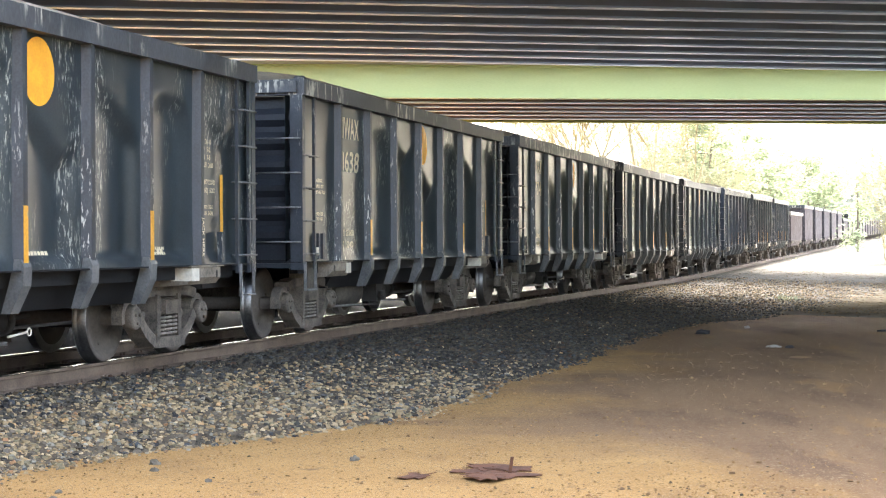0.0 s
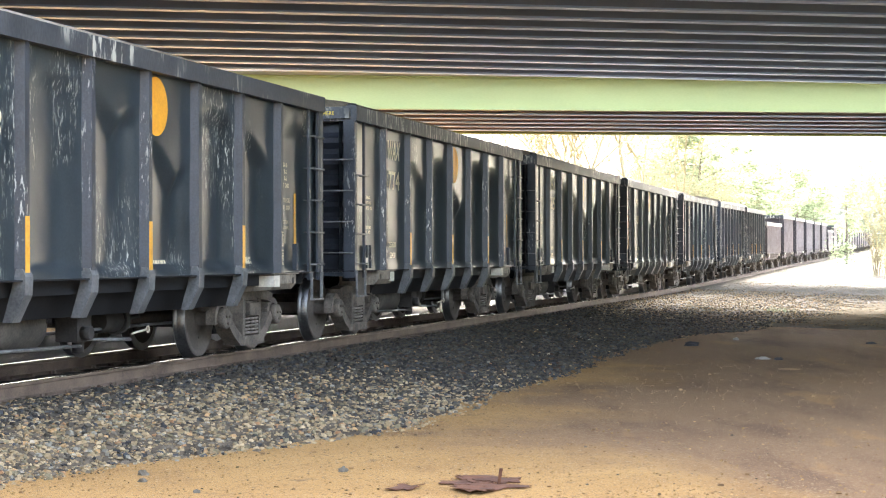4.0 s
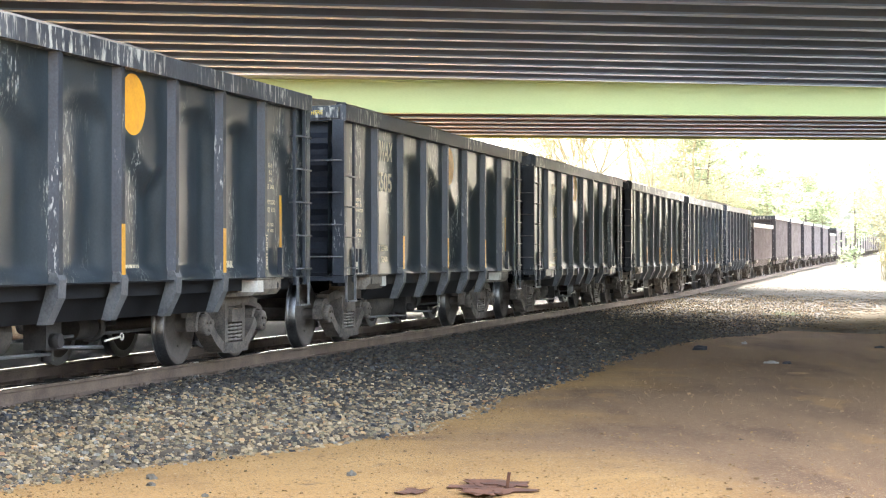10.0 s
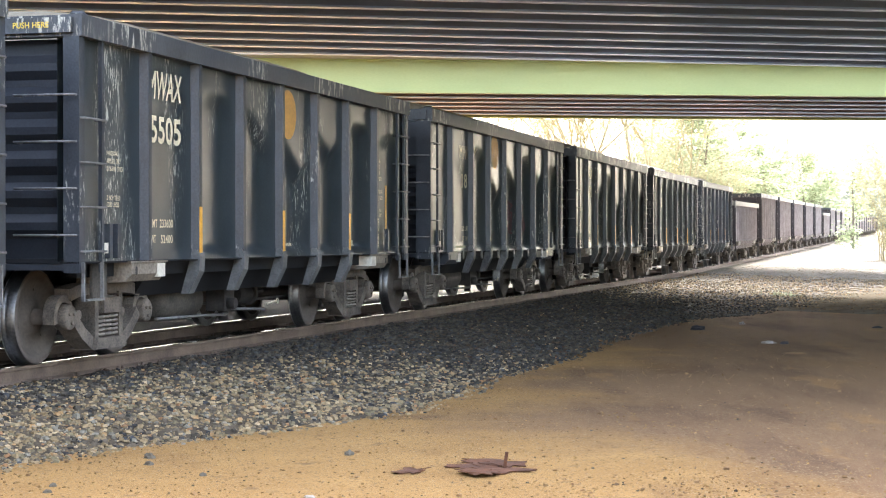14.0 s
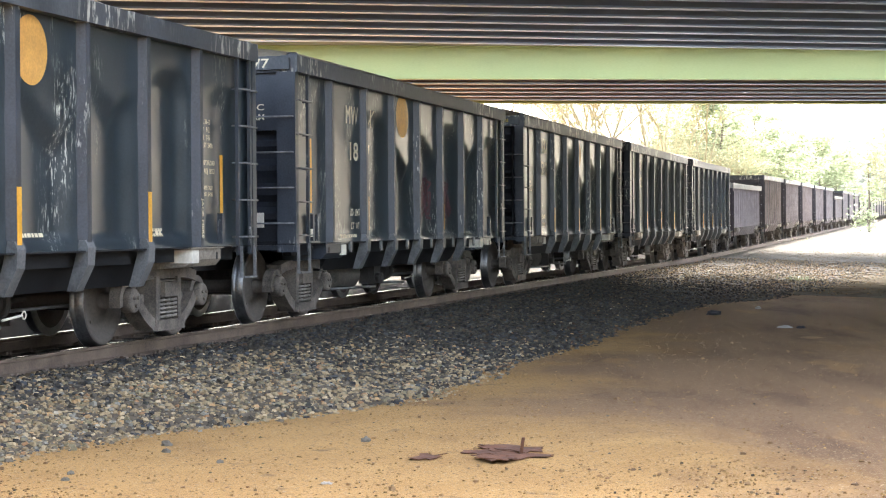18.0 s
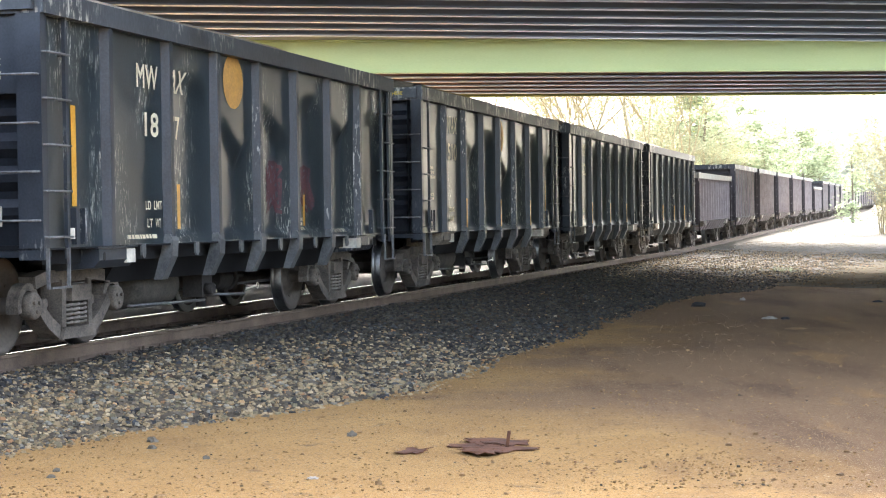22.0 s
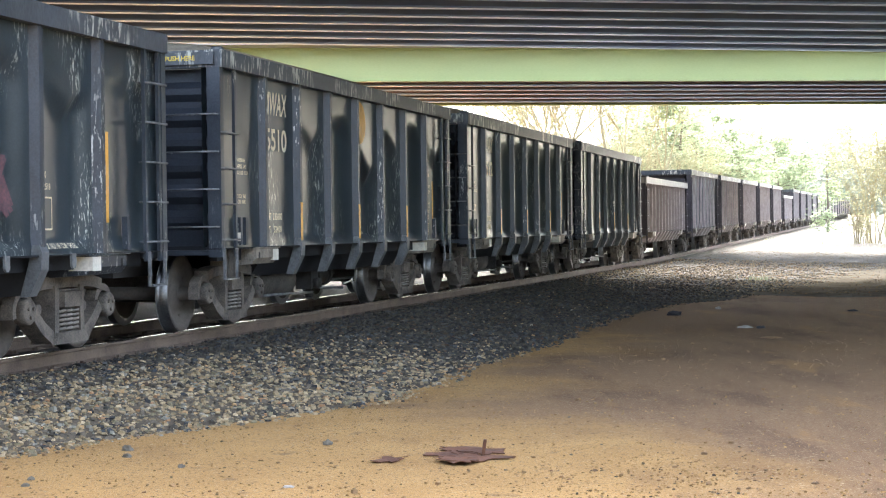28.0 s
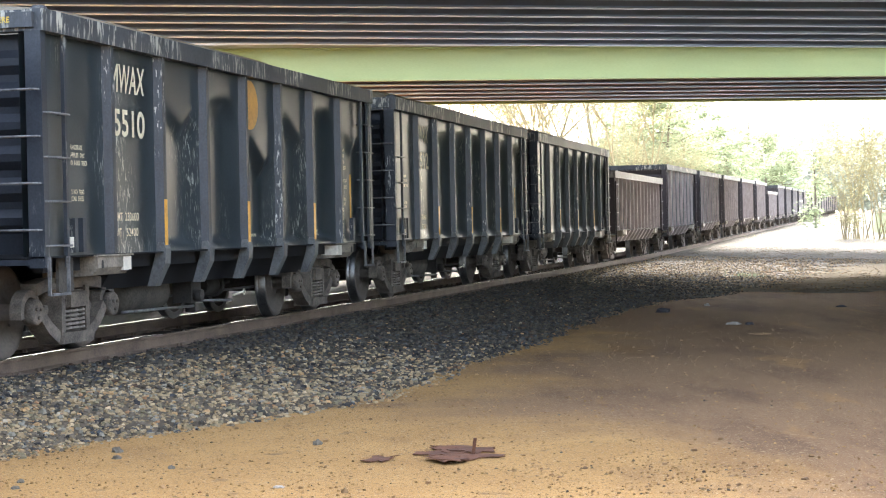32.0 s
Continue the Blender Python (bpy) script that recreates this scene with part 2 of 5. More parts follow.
M_BLACK = mat("black_car_paint", (0.016, 0.021, 0.029), (0.044, 0.052, 0.065), scale=1.6, rough=0.45, rough_var=0.12, fine=50, bump=0.06,
              spots=((0.40, 0.41, 0.38), 0.44, 3.0, (9.0, 9.0, 2.0)), cluster=(1.1, (1, 1, 0.7), 0.51, 0.64))
M_SHEET = mat("black_sheet_paint", (0.011, 0.017, 0.021), (0.031, 0.041, 0.048), shine=0.6, scale=1.2, rough=0.34, rough_var=0.10, fine=40, bump=0.04,
              spots=((0.46, 0.47, 0.41), 0.45, 3.4, (11.0, 11.0, 2.2)), cluster=(0.8, (1.6, 1.6, 0.6), 0.52, 0.66))
M_CHORD = mat("scuffed_chord", (0.019, 0.023, 0.029), (0.070, 0.076, 0.085), scale=2.2, rough=0.50, fine=40, bump=0.15, stretch=(1, 1, 0.5),
              spots=((0.44, 0.43, 0.37), 0.475, 2.6, (5.0, 5.0, 1.0)), cluster=(0.9, (1, 1, 1), 0.45, 0.58))
# Car paint darkened: shade below the sill put into the colour.
M_TUB = mat("sooty_tub", (0.008, 0.009, 0.011), (0.019, 0.020, 0.023), shine=0.25, scale=1.6, rough=0.7, fine=40, bump=0.08)
M_GUSSET = mat("rubbed_gusset", (0.045, 0.049, 0.054), (0.17, 0.175, 0.175), scale=4, rough=0.5, fine=40, bump=0.1, spread=0.6)
# Purple cast of distance haze put into the far cars' dark paint.
M_PURPLE = mat("dusty_dark_paint", (0.030, 0.025, 0.030), (0.062, 0.052, 0.058), scale=1.4, rough=0.5, fine=40, bump=0.06)
M_MAROON = mat("faded_maroon_paint", (0.022, 0.016, 0.018), (0.050, 0.037, 0.040), scale=1.8, rough=0.6, fine=40, bump=0.08)
# Low car's own pale ribs; on far cars, sunlit rib edges put into colour.
M_RIBPALE = mat("pale_worn_rib", (0.30, 0.255, 0.250), (0.48, 0.415, 0.395), scale=3, rough=0.6, bump=0.1)
M_CHORDLOW = mat("pale_worn_chord", (0.16, 0.15, 0.13), (0.32, 0.30, 0.26), scale=3, rough=0.6, bump=0.1)
M_BOX = mat("dusty_casting", (0.105, 0.092, 0.074), (0.30, 0.258, 0.205), scale=5, rough=0.85, bump=0.2)
M_UNDER = mat("grimy_underframe", (0.014, 0.013, 0.013), (0.050, 0.045, 0.041), scale=4, rough=0.85, bump=0.2)
M_TANK = mat("dusty_tank", (0.022, 0.021, 0.020), (0.11, 0.098, 0.082), scale=4, rough=0.75, bump=0.15)
M_RUNG = mat("worn_rung", (0.05, 0.052, 0.055), (0.19, 0.19, 0.19), scale=8, rough=0.5, bump=0.1)
M_WHEEL = mat("wheel_plate", (0.066, 0.056, 0.048), (0.135, 0.114, 0.096), scale=2, rough=0.8, fine=30, bump=0.15)
M_RIM = mat("wheel_rim", (0.32, 0.31, 0.30), (0.5, 0.49, 0.48), scale=5, rough=0.5, rough_var=0.1, metal=0.5, bump=0.05)
# End paint set darker for the low light between cars.
M_ENDS = mat("sooty_end_paint", (0.011, 0.014, 0.020), (0.027, 0.032, 0.042), scale=1.6, rough=0.5, fine=40, bump=0.06, shine=0.4)
M_SPRING = mat("dusty_springs", (0.10, 0.088, 0.074), (0.26, 0.235, 0.20), scale=8, rough=0.8, bump=0.1)
M_STRIP = mat("reflective_strip", (0.50, 0.24, 0.02), (0.72, 0.38, 0.05), scale=5, rough=0.4, bump=0.0, spots=((0.35, 0.30, 0.2), 0.36, 5, (2, 2, 1)))
M_FADED = mat("faded_orange", (0.38, 0.20, 0.05), (0.60, 0.32, 0.08), scale=5, rough=0.5, bump=0.0, spots=((0.05, 0.05, 0.05), 0.37, 6, (3, 3, 0.6)))
M_YELLOW = mat("yellow_lettering", (0.55, 0.38, 0.04), (0.75, 0.55, 0.08), scale=8, rough=0.6, bump=0.0)
M_TRUCK = mat("dusty_cast_steel", (0.040, 0.036, 0.032), (0.205, 0.174, 0.144), scale=5, rough=0.85, fine=60, bump=0.3, spread=0.5)
M_TREAD = mat("polished_tread", (0.11, 0.11, 0.11), (0.22, 0.22, 0.22), scale=5, rough=0.40, rough_var=0.08, metal=1, bump=0.0)
M_CREAM = mat("cream_paint", (0.45, 0.42, 0.36), (0.72, 0.68, 0.58), scale=6, rough=0.7, bump=0.2)
M_WHITE = mat("cream_lettering", (0.52, 0.46, 0.32), (0.78, 0.70, 0.50), scale=12, rough=0.6, bump=0.0)
M_ORANGE = mat("orange_paint", (0.62, 0.27, 0.02), (0.80, 0.38, 0.03), scale=8, rough=0.5, bump=0.0)
M_LOAD = mat("crushed_stone_load", (0.20, 0.17, 0.13), (0.40, 0.34, 0.26), scale=3, rough=0.95, fine=25, bump=1.0, bump_size=0.05)


# ---------------------------------------------------------------- mesh helpers
def bm_box(bm, x0, x1, y0, y1, z0, z1):
    vs = [bm.verts.new((x, y, z)) for x in (x0, x1) for y in (y0, y1) for z in (z0, z1)]
    for f in ((0, 1, 3, 2), (4, 6, 7, 5), (0, 4, 5, 1), (2, 3, 7, 6), (0, 2, 6, 4), (1, 5, 7, 3)):
        bm.faces.new([vs[i] for i in f])
    return vs


def bm_prism(bm, profile, axis, a0, a1, taper=None):
    """Extrude a closed 2D profile along an axis ('x', 'y' or 'z') from a0 to a1; taper(p) gives the far profile's point."""
    def place(p, a):
        return (a, p[0], p[1]) if axis == "x" else (p[0], a, p[1]) if axis == "y" else (p[0], p[1], a)
    n = len(profile)
    A = [bm.verts.new(place(p, a0)) for p in profile]
    B = [bm.verts.new(place(taper(p) if taper else p, a1)) for p in profile]
    for i in range(n):
        bm.faces.new((A[i], A[(i + 1) % n], B[(i + 1) % n], B[i]))
    bm.faces.new(A[::-1])
    bm.faces.new(B)


def bm_cyl(bm, c0, c1, r, seg=12, r1=None):
    c0, c1 = Vector(c0), Vector(c1)
    q = (c1 - c0).to_track_quat("Z", "Y")
    r1 = r if r1 is None else r1
    A = [bm.verts.new(c0 + q @ Vector((math.cos(k * math.tau / seg) * r, math.sin(k * math.tau / seg) * r, 0))) for k in range(seg)]
    B = [bm.verts.new(c1 + q @ Vector((math.cos(k * math.tau / seg) * r1, math.sin(k * math.tau / seg) * r1, 0))) for k in range(seg)]
    for i in range(seg):
        f = bm.faces.new((A[i], A[(i + 1) % seg], B[(i + 1) % seg], B[i]))
        f.smooth = True
    bm.faces.new(A[::-1])
    bm.faces.new(B)


def bm_lathe(bm, profile, seg=40, axis="y"):
    """Revolve (radius, along) points, closed into a ring."""
    rings = []
    for r, a in profile:
        ring = []
        for k in range(seg):
            c, s = math.cos(k * math.tau / seg) * r, math.sin(k * math.tau / seg) * r
            ring.append(bm.verts.new((c, a, s) if axis == "y" else (a, c, s) if axis == "x" else (c, s, a)))
        rings.append(ring)
    for A, B in zip(rings, rings[1:]):
        for i in range(seg):
            f = bm.faces.new((A[i], A[(i + 1) % seg], B[(i + 1) % seg], B[i]))
            f.smooth = True
    bm.faces.new(rings[0][::-1])
    bm.faces.new(rings[-1])


def mesh_of(name, bm, material, bevel=0.0, smooth=False):
    if bevel:
        bmesh.ops.bevel(bm, geom=[e for e in bm.edges if e.calc_face_angle(0) > 0.6], offset=bevel, segments=1, affect="EDGES")
    bmesh.ops.recalc_face_normals(bm, faces=bm.faces)
    if smooth:
        for f in bm.faces:
            f.smooth = True
    me = bpy.data.meshes.new(name)
    bm.to_mesh(me)
    bm.free()
    me.materials.append(material)
    return me


def part(name, bm, material, parent, label="", bevel=0.0, smooth=False):
    ob = new(name, mesh_of(name, bm, material, bevel, smooth))
    ob.parent = parent
    if label:
        tagged(ob, label=label)
    return ob


def again(ob, m, parent):
    """The same part once more, on the same mesh."""
    o = new(ob.name.split(".")[0], ob.data)
    o.parent, o.matrix_basis = parent, m
    if "label" in ob:
        o["label"] = ob["label"]
    return o


def box_of(*b):
    bm = bmesh.new()
    bm_box(bm, *b)
    return bm


# ---------------------------------------------------------------- the track's line
THETA = math.atan(838 / 3200)
DX, DY = math.sin(THETA), math.cos(THETA)        # along the track, away from the camera
NX, NY = -DY, DX                                 # across it, away from the camera
OFF = 9.0                                        # camera to the track's centre line
RAIL_TOP = 0.45


def rise(u):
    """The line climbs gently beyond the bridges."""
    return 0.0 if u < 56 else 0.0074 * (u - 56) ** 2 / 32 if u < 72 else 0.0074 * (u - 64)


def on_track(u, q=0.0, z=0.0):
    """World place: u along the track, q across it (positive towards the camera), z over the rail's top."""
    return (NX * OFF + DX * u - NX * q, NY * OFF + DY * u - NY * q, RAIL_TOP + rise(u) + z)


def track_pose(u):
    slope = (rise(u + 4) - rise(u - 4)) / 8
    x, y, z = on_track(u)
    return Matrix.Translation((x, y, z)) @ Matrix.Rotation(math.atan2(DY, DX), 4, "Z") @ Matrix.Rotation(-math.atan(slope), 4, "Y")


def to_track(x, y):
    return x * DX + y * DY, -(x * NX + y * NY) + OFF


# ---------------------------------------------------------------- ground
def sheet(name, us, qs, height, material):
    verts, faces = [], []
    for u in us:
        for q in qs:
            x, y, _ = on_track(u, q)
            verts.append((x, y, height(u, q)))
    n = len(qs)
    for i in range(len(us) - 1):
        for j in range(n - 1):
            a = i * n + j
            faces.append((a, a + n, a + n + 1, a + 1))
    me = bpy.data.meshes.new(name)
    me.from_pydata(verts, [], faces)
    for p in me.polygons:
        p.use_smooth = True
    me.materials.append(material)
    return new(name, me)


def spaced(*runs):
    out = []
    for a, b, step in runs:
        n = max(1, round((b - a) / step))
        out += [a + (b - a) * i / n for i in range(n)]
    return out + [runs[-1][1]]


def smoothed(v, a, b):
    k = min(1.0, max(0.0, (v - a) / (b - a)))
    return k * k * (3 - 2 * k)


def dirt_height(u, q):
    x, y, _ = on_track(u, q)
    h = 0.035 * noise.noise((x * 0.35, y * 0.35, 0)) + 0.015 * noise.noise((x * 1.3, y * 1.3, 5))
    return h + rise(u) - 0.03


def toe(u):
    """How far the ballast reaches from the track's centre towards the camera."""
    k = min(1.0, max(0.0, (u - 12) / 5.0))
    k = k * k * (3 - 2 * k)
    wide = 3.2 * smoothed(u, 34, 50) + 3.5 * smoothed(u, 50, 80)
    return 2.35 + 1.7 * k + wide + 0.26 * noise.noise((u * 0.5, 3, 0)) + 0.16 * noise.noise((u * 1.7, 9, 0))


def bed_height(u, q):
    side = q if q > 0 else -q
    end = toe(u) if q > 0 else 8.6
    top = RAIL_TOP - 0.162
    if side <= 1.35:
        h = top
    else:
        k = min(1.0, (side - 1.35) / (end - 1.35))
        h = top * (1 - k) ** 0.9 if k < 1 else -0.4 * (side - end)
    return max(-0.4, h) + rise(u) + 0.025 * noise.noise((u * 1.5, q * 1.5, 7)) - 0.01


ground = sheet("ground", spaced((-2500, -300, 300), (-300, -30, 30), (-30, 5, 3), (5, 45, 0.5), (45, 120, 3), (120, 600, 20), (600, 4000, 340)),
               spaced((-2500, -200, 230), (-200, -20, 20), (-20, -2, 2), (-2, 16, 0.5), (16, 60, 4), (60, 300, 30), (300, 2500, 300)), dirt_height, M_SAND)
tagged(ground, "flat trodden tan sandy dirt beside the railway line", "ground", kind="structure")
bed = sheet("ballast_bed", spaced((-40, 5, 3), (5, 60, 0.4), (60, 420, 3)), spaced((-9, -1.5, 0.5), (-1.5, 5.6, 0.2), (5.6, 13.6, 0.4)), bed_height, M_BED)
tagged(bed, "dark grey crushed-stone ballast bed under the rails", "ballast", kind="structure")


def pad_height(u, q):
    x, y, _ = on_track(u, q)
    edge = y - 42.0 - 5.0 * noise.noise((x * 0.25, 2, 0)) - 0.8 * noise.noise((x * 0.9, 5, 0))
    over = 1.0 if edge > 0.6 else edge / 0.6
    return dirt_height(u, q) + 0.05 * max(-1.0, over) + (0.03 * noise.noise((x * 0.8, y * 0.8, 3)) if edge > 0 else 0) - 0.12 * smoothed(q, 44.0, 48.0)


pad = sheet("gravel_pad", spaced((32, 90, 0.6), (90, 420, 5)), spaced((1.5, 14, 0.5), (14, 48, 1.5)), pad_height, M_GRAVEL)
tagged(pad, "pale gravel beyond the bridge beside the line", "gravel", kind="structure")


M_VERGE = mat("grass_verge", (0.062, 0.074, 0.044), (0.13, 0.142, 0.090), scale=0.5, rough=0.95, rough_var=0.05, fine=9, bump=1.0, bump_size=0.08, shine=0.0)


def verge(name, x0, x1, y0, y1, step):
    """Rough grass that lies on the dirt, with a wandering edge towards the line."""
    xs, ys = spaced((x0, x0 + 12, step), (x0 + 12, x1, 20)), spaced((y0, y1, 3))
    verts, faces = [], []
    for y in ys:
        for k, x in enumerate(xs):
            xx = x + (0.9 * noise.noise((y * 0.3, 1, 0)) if k == 0 else 0)
            u, q = to_track(xx, y)
            verts.append((xx, y, dirt_height(u, q) + (-0.03 if k == 0 else 0.10 + 0.05 * noise.noise((xx, y, 0)))))
    n = len(xs)
    for i in range(len(ys) - 1):
        for j in range(n - 1):
            a = i * n + j
            faces.append((a, a + 1, a + n + 1, a + n))
    me = bpy.data.meshes.new(name)
    me.from_pydata(verts, [], faces)
    for p in me.polygons:
        p.use_smooth = True
    me.materials.append(M_VERGE)
    return tagged(new(name, me), "rough green grass, mostly out of view, added to tint car reflections", "grass", kind="structure")


# Mostly unseen grass, added so the car sides mirror grey-green.
verge("verge_near", 17.5, 300, -200, 61, 2.0)
verge("verge_far", 31.0, 300, 64, 400, 2.0)


def stone_field(name, count, where, size, material, seed):
    """Many small angular stones as one mesh."""
    rng = np.random.RandomState(seed)
    base = np.array([(-1, -1, -.7), (1, -.8, -.8), (.9, 1, -.6), (-.9, .9, -.8), (-.7, -.8, .6), (.8, -.6, .7), (.6, .8, .8), (-.8, .6, .6)], float)
    quads = np.array([(0, 3, 2, 1), (4, 5, 6, 7), (0, 1, 5, 4), (1, 2, 6, 5), (2, 3, 7, 6), (3, 0, 4, 7)])
    V, Fs, k = [], [], 0
    for u, q, z in where(rng, count):
        x, y, _ = on_track(u, q)
        s = size * (0.45 + 1.1 * rng.rand() ** 2)
        v = base * (1 + 0.35 * (rng.rand(8, 3) - 0.5)) * np.array([1, 0.6 + 0.5 * rng.rand(), 0.5 + 0.4 * rng.rand()]) * s * 0.5
        a, b = rng.rand() * 6.28, (rng.rand() - 0.5) * 1.2
        c, s2, cb, sb = math.cos(a), math.sin(a), math.cos(b), math.sin(b)
        R = np.array([[c, -s2 * cb, s2 * sb], [s2, c * cb, -c * sb], [0, sb, cb]])
        V.append(v @ R.T + np.array([x, y, z + s * 0.12]))
        Fs.append(quads + k)
        k += 8
    me = bpy.data.meshes.new(name)
    me.from_pydata(np.concatenate(V).tolist(), [], np.concatenate(Fs).tolist())
    me.materials.append(material)
    return tagged(new(name, me), kind="stuff")


def on_bed(darkened):
    def spots(rng, count):
        n = 0
        while n < count:
            u = 8 + 62 * rng.rand() ** 1.7
            q = 0.88 + rng.rand() * (toe(u) - 0.56)
            edge = toe(u)
            if q > edge and rng.rand() > math.exp(-(q - edge) * 4.5):
                continue
            # Share of dark stones: the bridge's shade, plus grime by the rail.
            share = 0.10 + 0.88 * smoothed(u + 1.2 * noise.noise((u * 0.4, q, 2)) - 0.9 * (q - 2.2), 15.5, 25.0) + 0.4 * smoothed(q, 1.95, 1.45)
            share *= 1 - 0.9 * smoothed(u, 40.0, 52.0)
            if (rng.rand() < share) != darkened:
                continue
            n += 1
            yield u, q, max(bed_height(u, q), dirt_height(u, q))
    return spots


stones = stone_field("ballast_stones", 36000, on_bed(False), 0.037, M_STONE, 5)
tagged(stones, "loose grey and tan crushed ballast stones along the rails", "ballast")
stones = stone_field("grimy_stones", 32000, on_bed(True), 0.043, M_GRIMESHADE, 6)
tagged(stones, "ballast stones blackened by grime and painted shade under the bridge", "ballast")


# ---------------------------------------------------------------- track
def swept(name, profile, us, q, material):
    verts, faces = [], []
    for u in us:
        for py, pz in profile:
            verts.append(on_track(u, q + py, pz))
    n = len(profile)
    for i in range(len(us) - 1):
        for j in range(n):
            a, b = i * n + j, i * n + (j + 1) % n
            faces.append((a, a + n, b + n, b))
    faces.append(tuple(range(n)))
    faces.append(tuple(range((len(us) - 1) * n, len(us) * n))[::-1])
    me = bpy.data.meshes.new(name)
    me.from_pydata(verts, [], faces)
    me.materials.append(material)
    return new(name, me)


RAIL = [(-0.07, -0.175), (0.07, -0.175), (0.07, -0.163), (0.012, -0.14), (0.012, -0.045), (0.036, -0.035), (0.036, -0.008),
        (-0.036, -0.008), (-0.036, -0.035), (-0.012, -0.045), (-0.012, -0.14), (-0.07, -0.163)]
HEAD = [(-0.034, -0.008), (0.034, -0.008), (0.034, -0.003), (0.026, 0.0), (-0.026, 0.0), (-0.034, -0.003)]
TRACK_US = spaced((-40, 56, 8), (56, 76, 2), (76, 420, 8))
for q in (0.755, -0.755):
    rail = swept("rail", RAIL, TRACK_US, q, M_RAIL)
    tagged(rail, "rust-brown steel rail with a worn shiny head", "rail", group="rails")
    head = swept("rail_head", HEAD, TRACK_US, q, M_RAILTOP)
    head.parent = rail

# ---------------------------------------------------------------- bridges
def beam(z0, depth, flange, x0, x1, material, pale, parent):
    """I-girder along x at y = 0, bottom at z0: web and top flange, and the bottom flange as a part of its own."""
    bm = bmesh.new()
    t, w = 0.055, 0.02
    prof = [(w / 2, z0 + t), (w / 2, z0 + depth - t), (flange / 2, z0 + depth - t), (flange / 2, z0 + depth), (-flange / 2, z0 + depth),
            (-flange / 2, z0 + depth - t), (-w / 2, z0 + depth - t), (-w / 2, z0 + t)]
    bm_prism(bm, prof, "x", x0, x1)
    ob = part("girder", bm, material, parent)
    part("bottom_flange", box_of(x0, x1, -flange / 2, flange / 2, z0, z0 + t), pale, ob, "bottom flange, paler to imitate light from below")
    return ob


def bridge(label, base, turn, tilt, count, pitch, depth, front, rest, pale, x0, x1, flange=0.35, piers=(), hang=0.9):
    root = tagged(new("bridge"), label, "bridge", kind="structure")
    root.matrix_basis = Matrix.Translation(base) @ Matrix.Rotation(radians(turn), 4, "Z") @ Matrix.Rotation(radians(tilt), 4, "Y")
    outer = beam(0, depth, flange, x0, x1, front, pale if front is rest else front, root)
    inner = beam(0, depth, flange, x0, x1, rest, pale, root)
    for i in range(1, count):
        src = outer if i == count - 1 else inner
        m = Matrix.Translation((0, i * pitch, 0))
        if i == 1:
            inner.matrix_basis = m
        else:
            o = again(src, m, root)
            again(src.children[0], Matrix(), o)
    wide = (count - 1) * pitch
    part("deck", box_of(x0, x1, -hang, wide + hang, depth + 0.004, depth + 0.28), M_DECK, root)
    for y in (-hang, wide + hang - 0.3):
        part("parapet", box_of(x0, x1, y, y + 0.3, depth + 0.284, depth + 1.1), M_DECK, root)
    part("abutment", box_of(x0, x0 + 1.0, -0.9, wide + 0.9, -9, -0.004), M_DECK, root)
    for x in piers:
        part("pier_cap", box_of(x - 0.6, x + 0.6, -0.6, wide + 0.6, -0.9, -0.004), M_DECK, root)
        col = None
        for k in range(max(3, round(wide / 6))):
            m = Matrix.Translation((x, wide * (k + 0.5) / max(3, round(wide / 6)), 0))
            if col is None:
                bm = bmesh.new()
                bm_cyl(bm, (0, 0, -9), (0, 0, -0.904), 0.45, 20)
                col = part("pier_column", bm, M_DECK, root)
                col.matrix_basis = m
            else:
                again(col, m, root)
    return root


LOW = 5.8 + EYE[2]


def embankment():
    """Dirt slope at the near bridge's end beyond the line, added to block side light."""
    bm = bmesh.new()
    bm_prism(bm, [(-13.0, -0.3), (-22.5, 7.3), (-45.0, 7.3), (-45.0, -0.3)], "y", -40.0, 60.0)
    tagged(new("embankment", mesh_of("embankment", bm, M_BED)), "bare dark dirt slope added behind the line to block side light", "embankment", kind="structure")


embankment()
near_bridge = bridge("wide highway bridge of dark parallel steel girders", (0, 18.60, LOW), 3.2, 1.0, 21, 1.93, 1.1, M_GIRDER, M_GIRDER, M_FLANGE, -45, 75, 0.37, piers=(36, 74))
far_bridge = bridge("second highway bridge with a pale green outer girder", (0, 71.9, LOW), 3.2, 0.26, 7, 2.35, 1.32, M_GREEN, M_BROWN, M_FLANGE, -60, 80, 0.42, piers=(42, 79), hang=1.5)


# ---------------------------------------------------------------- gondola cars
TRUCK_AT, WHEELBASE, WHEEL_R = 4.03, 1.778, 0.457
LONG, TOP, SILL, SHEET, FACE = 11.1, 3.27, 0.99, 1.495, 1.58


def smooth(a, b, x):
    k = min(1.0, max(0.0, (x - a) / (b - a)))
    return k * k * (3 - 2 * k)


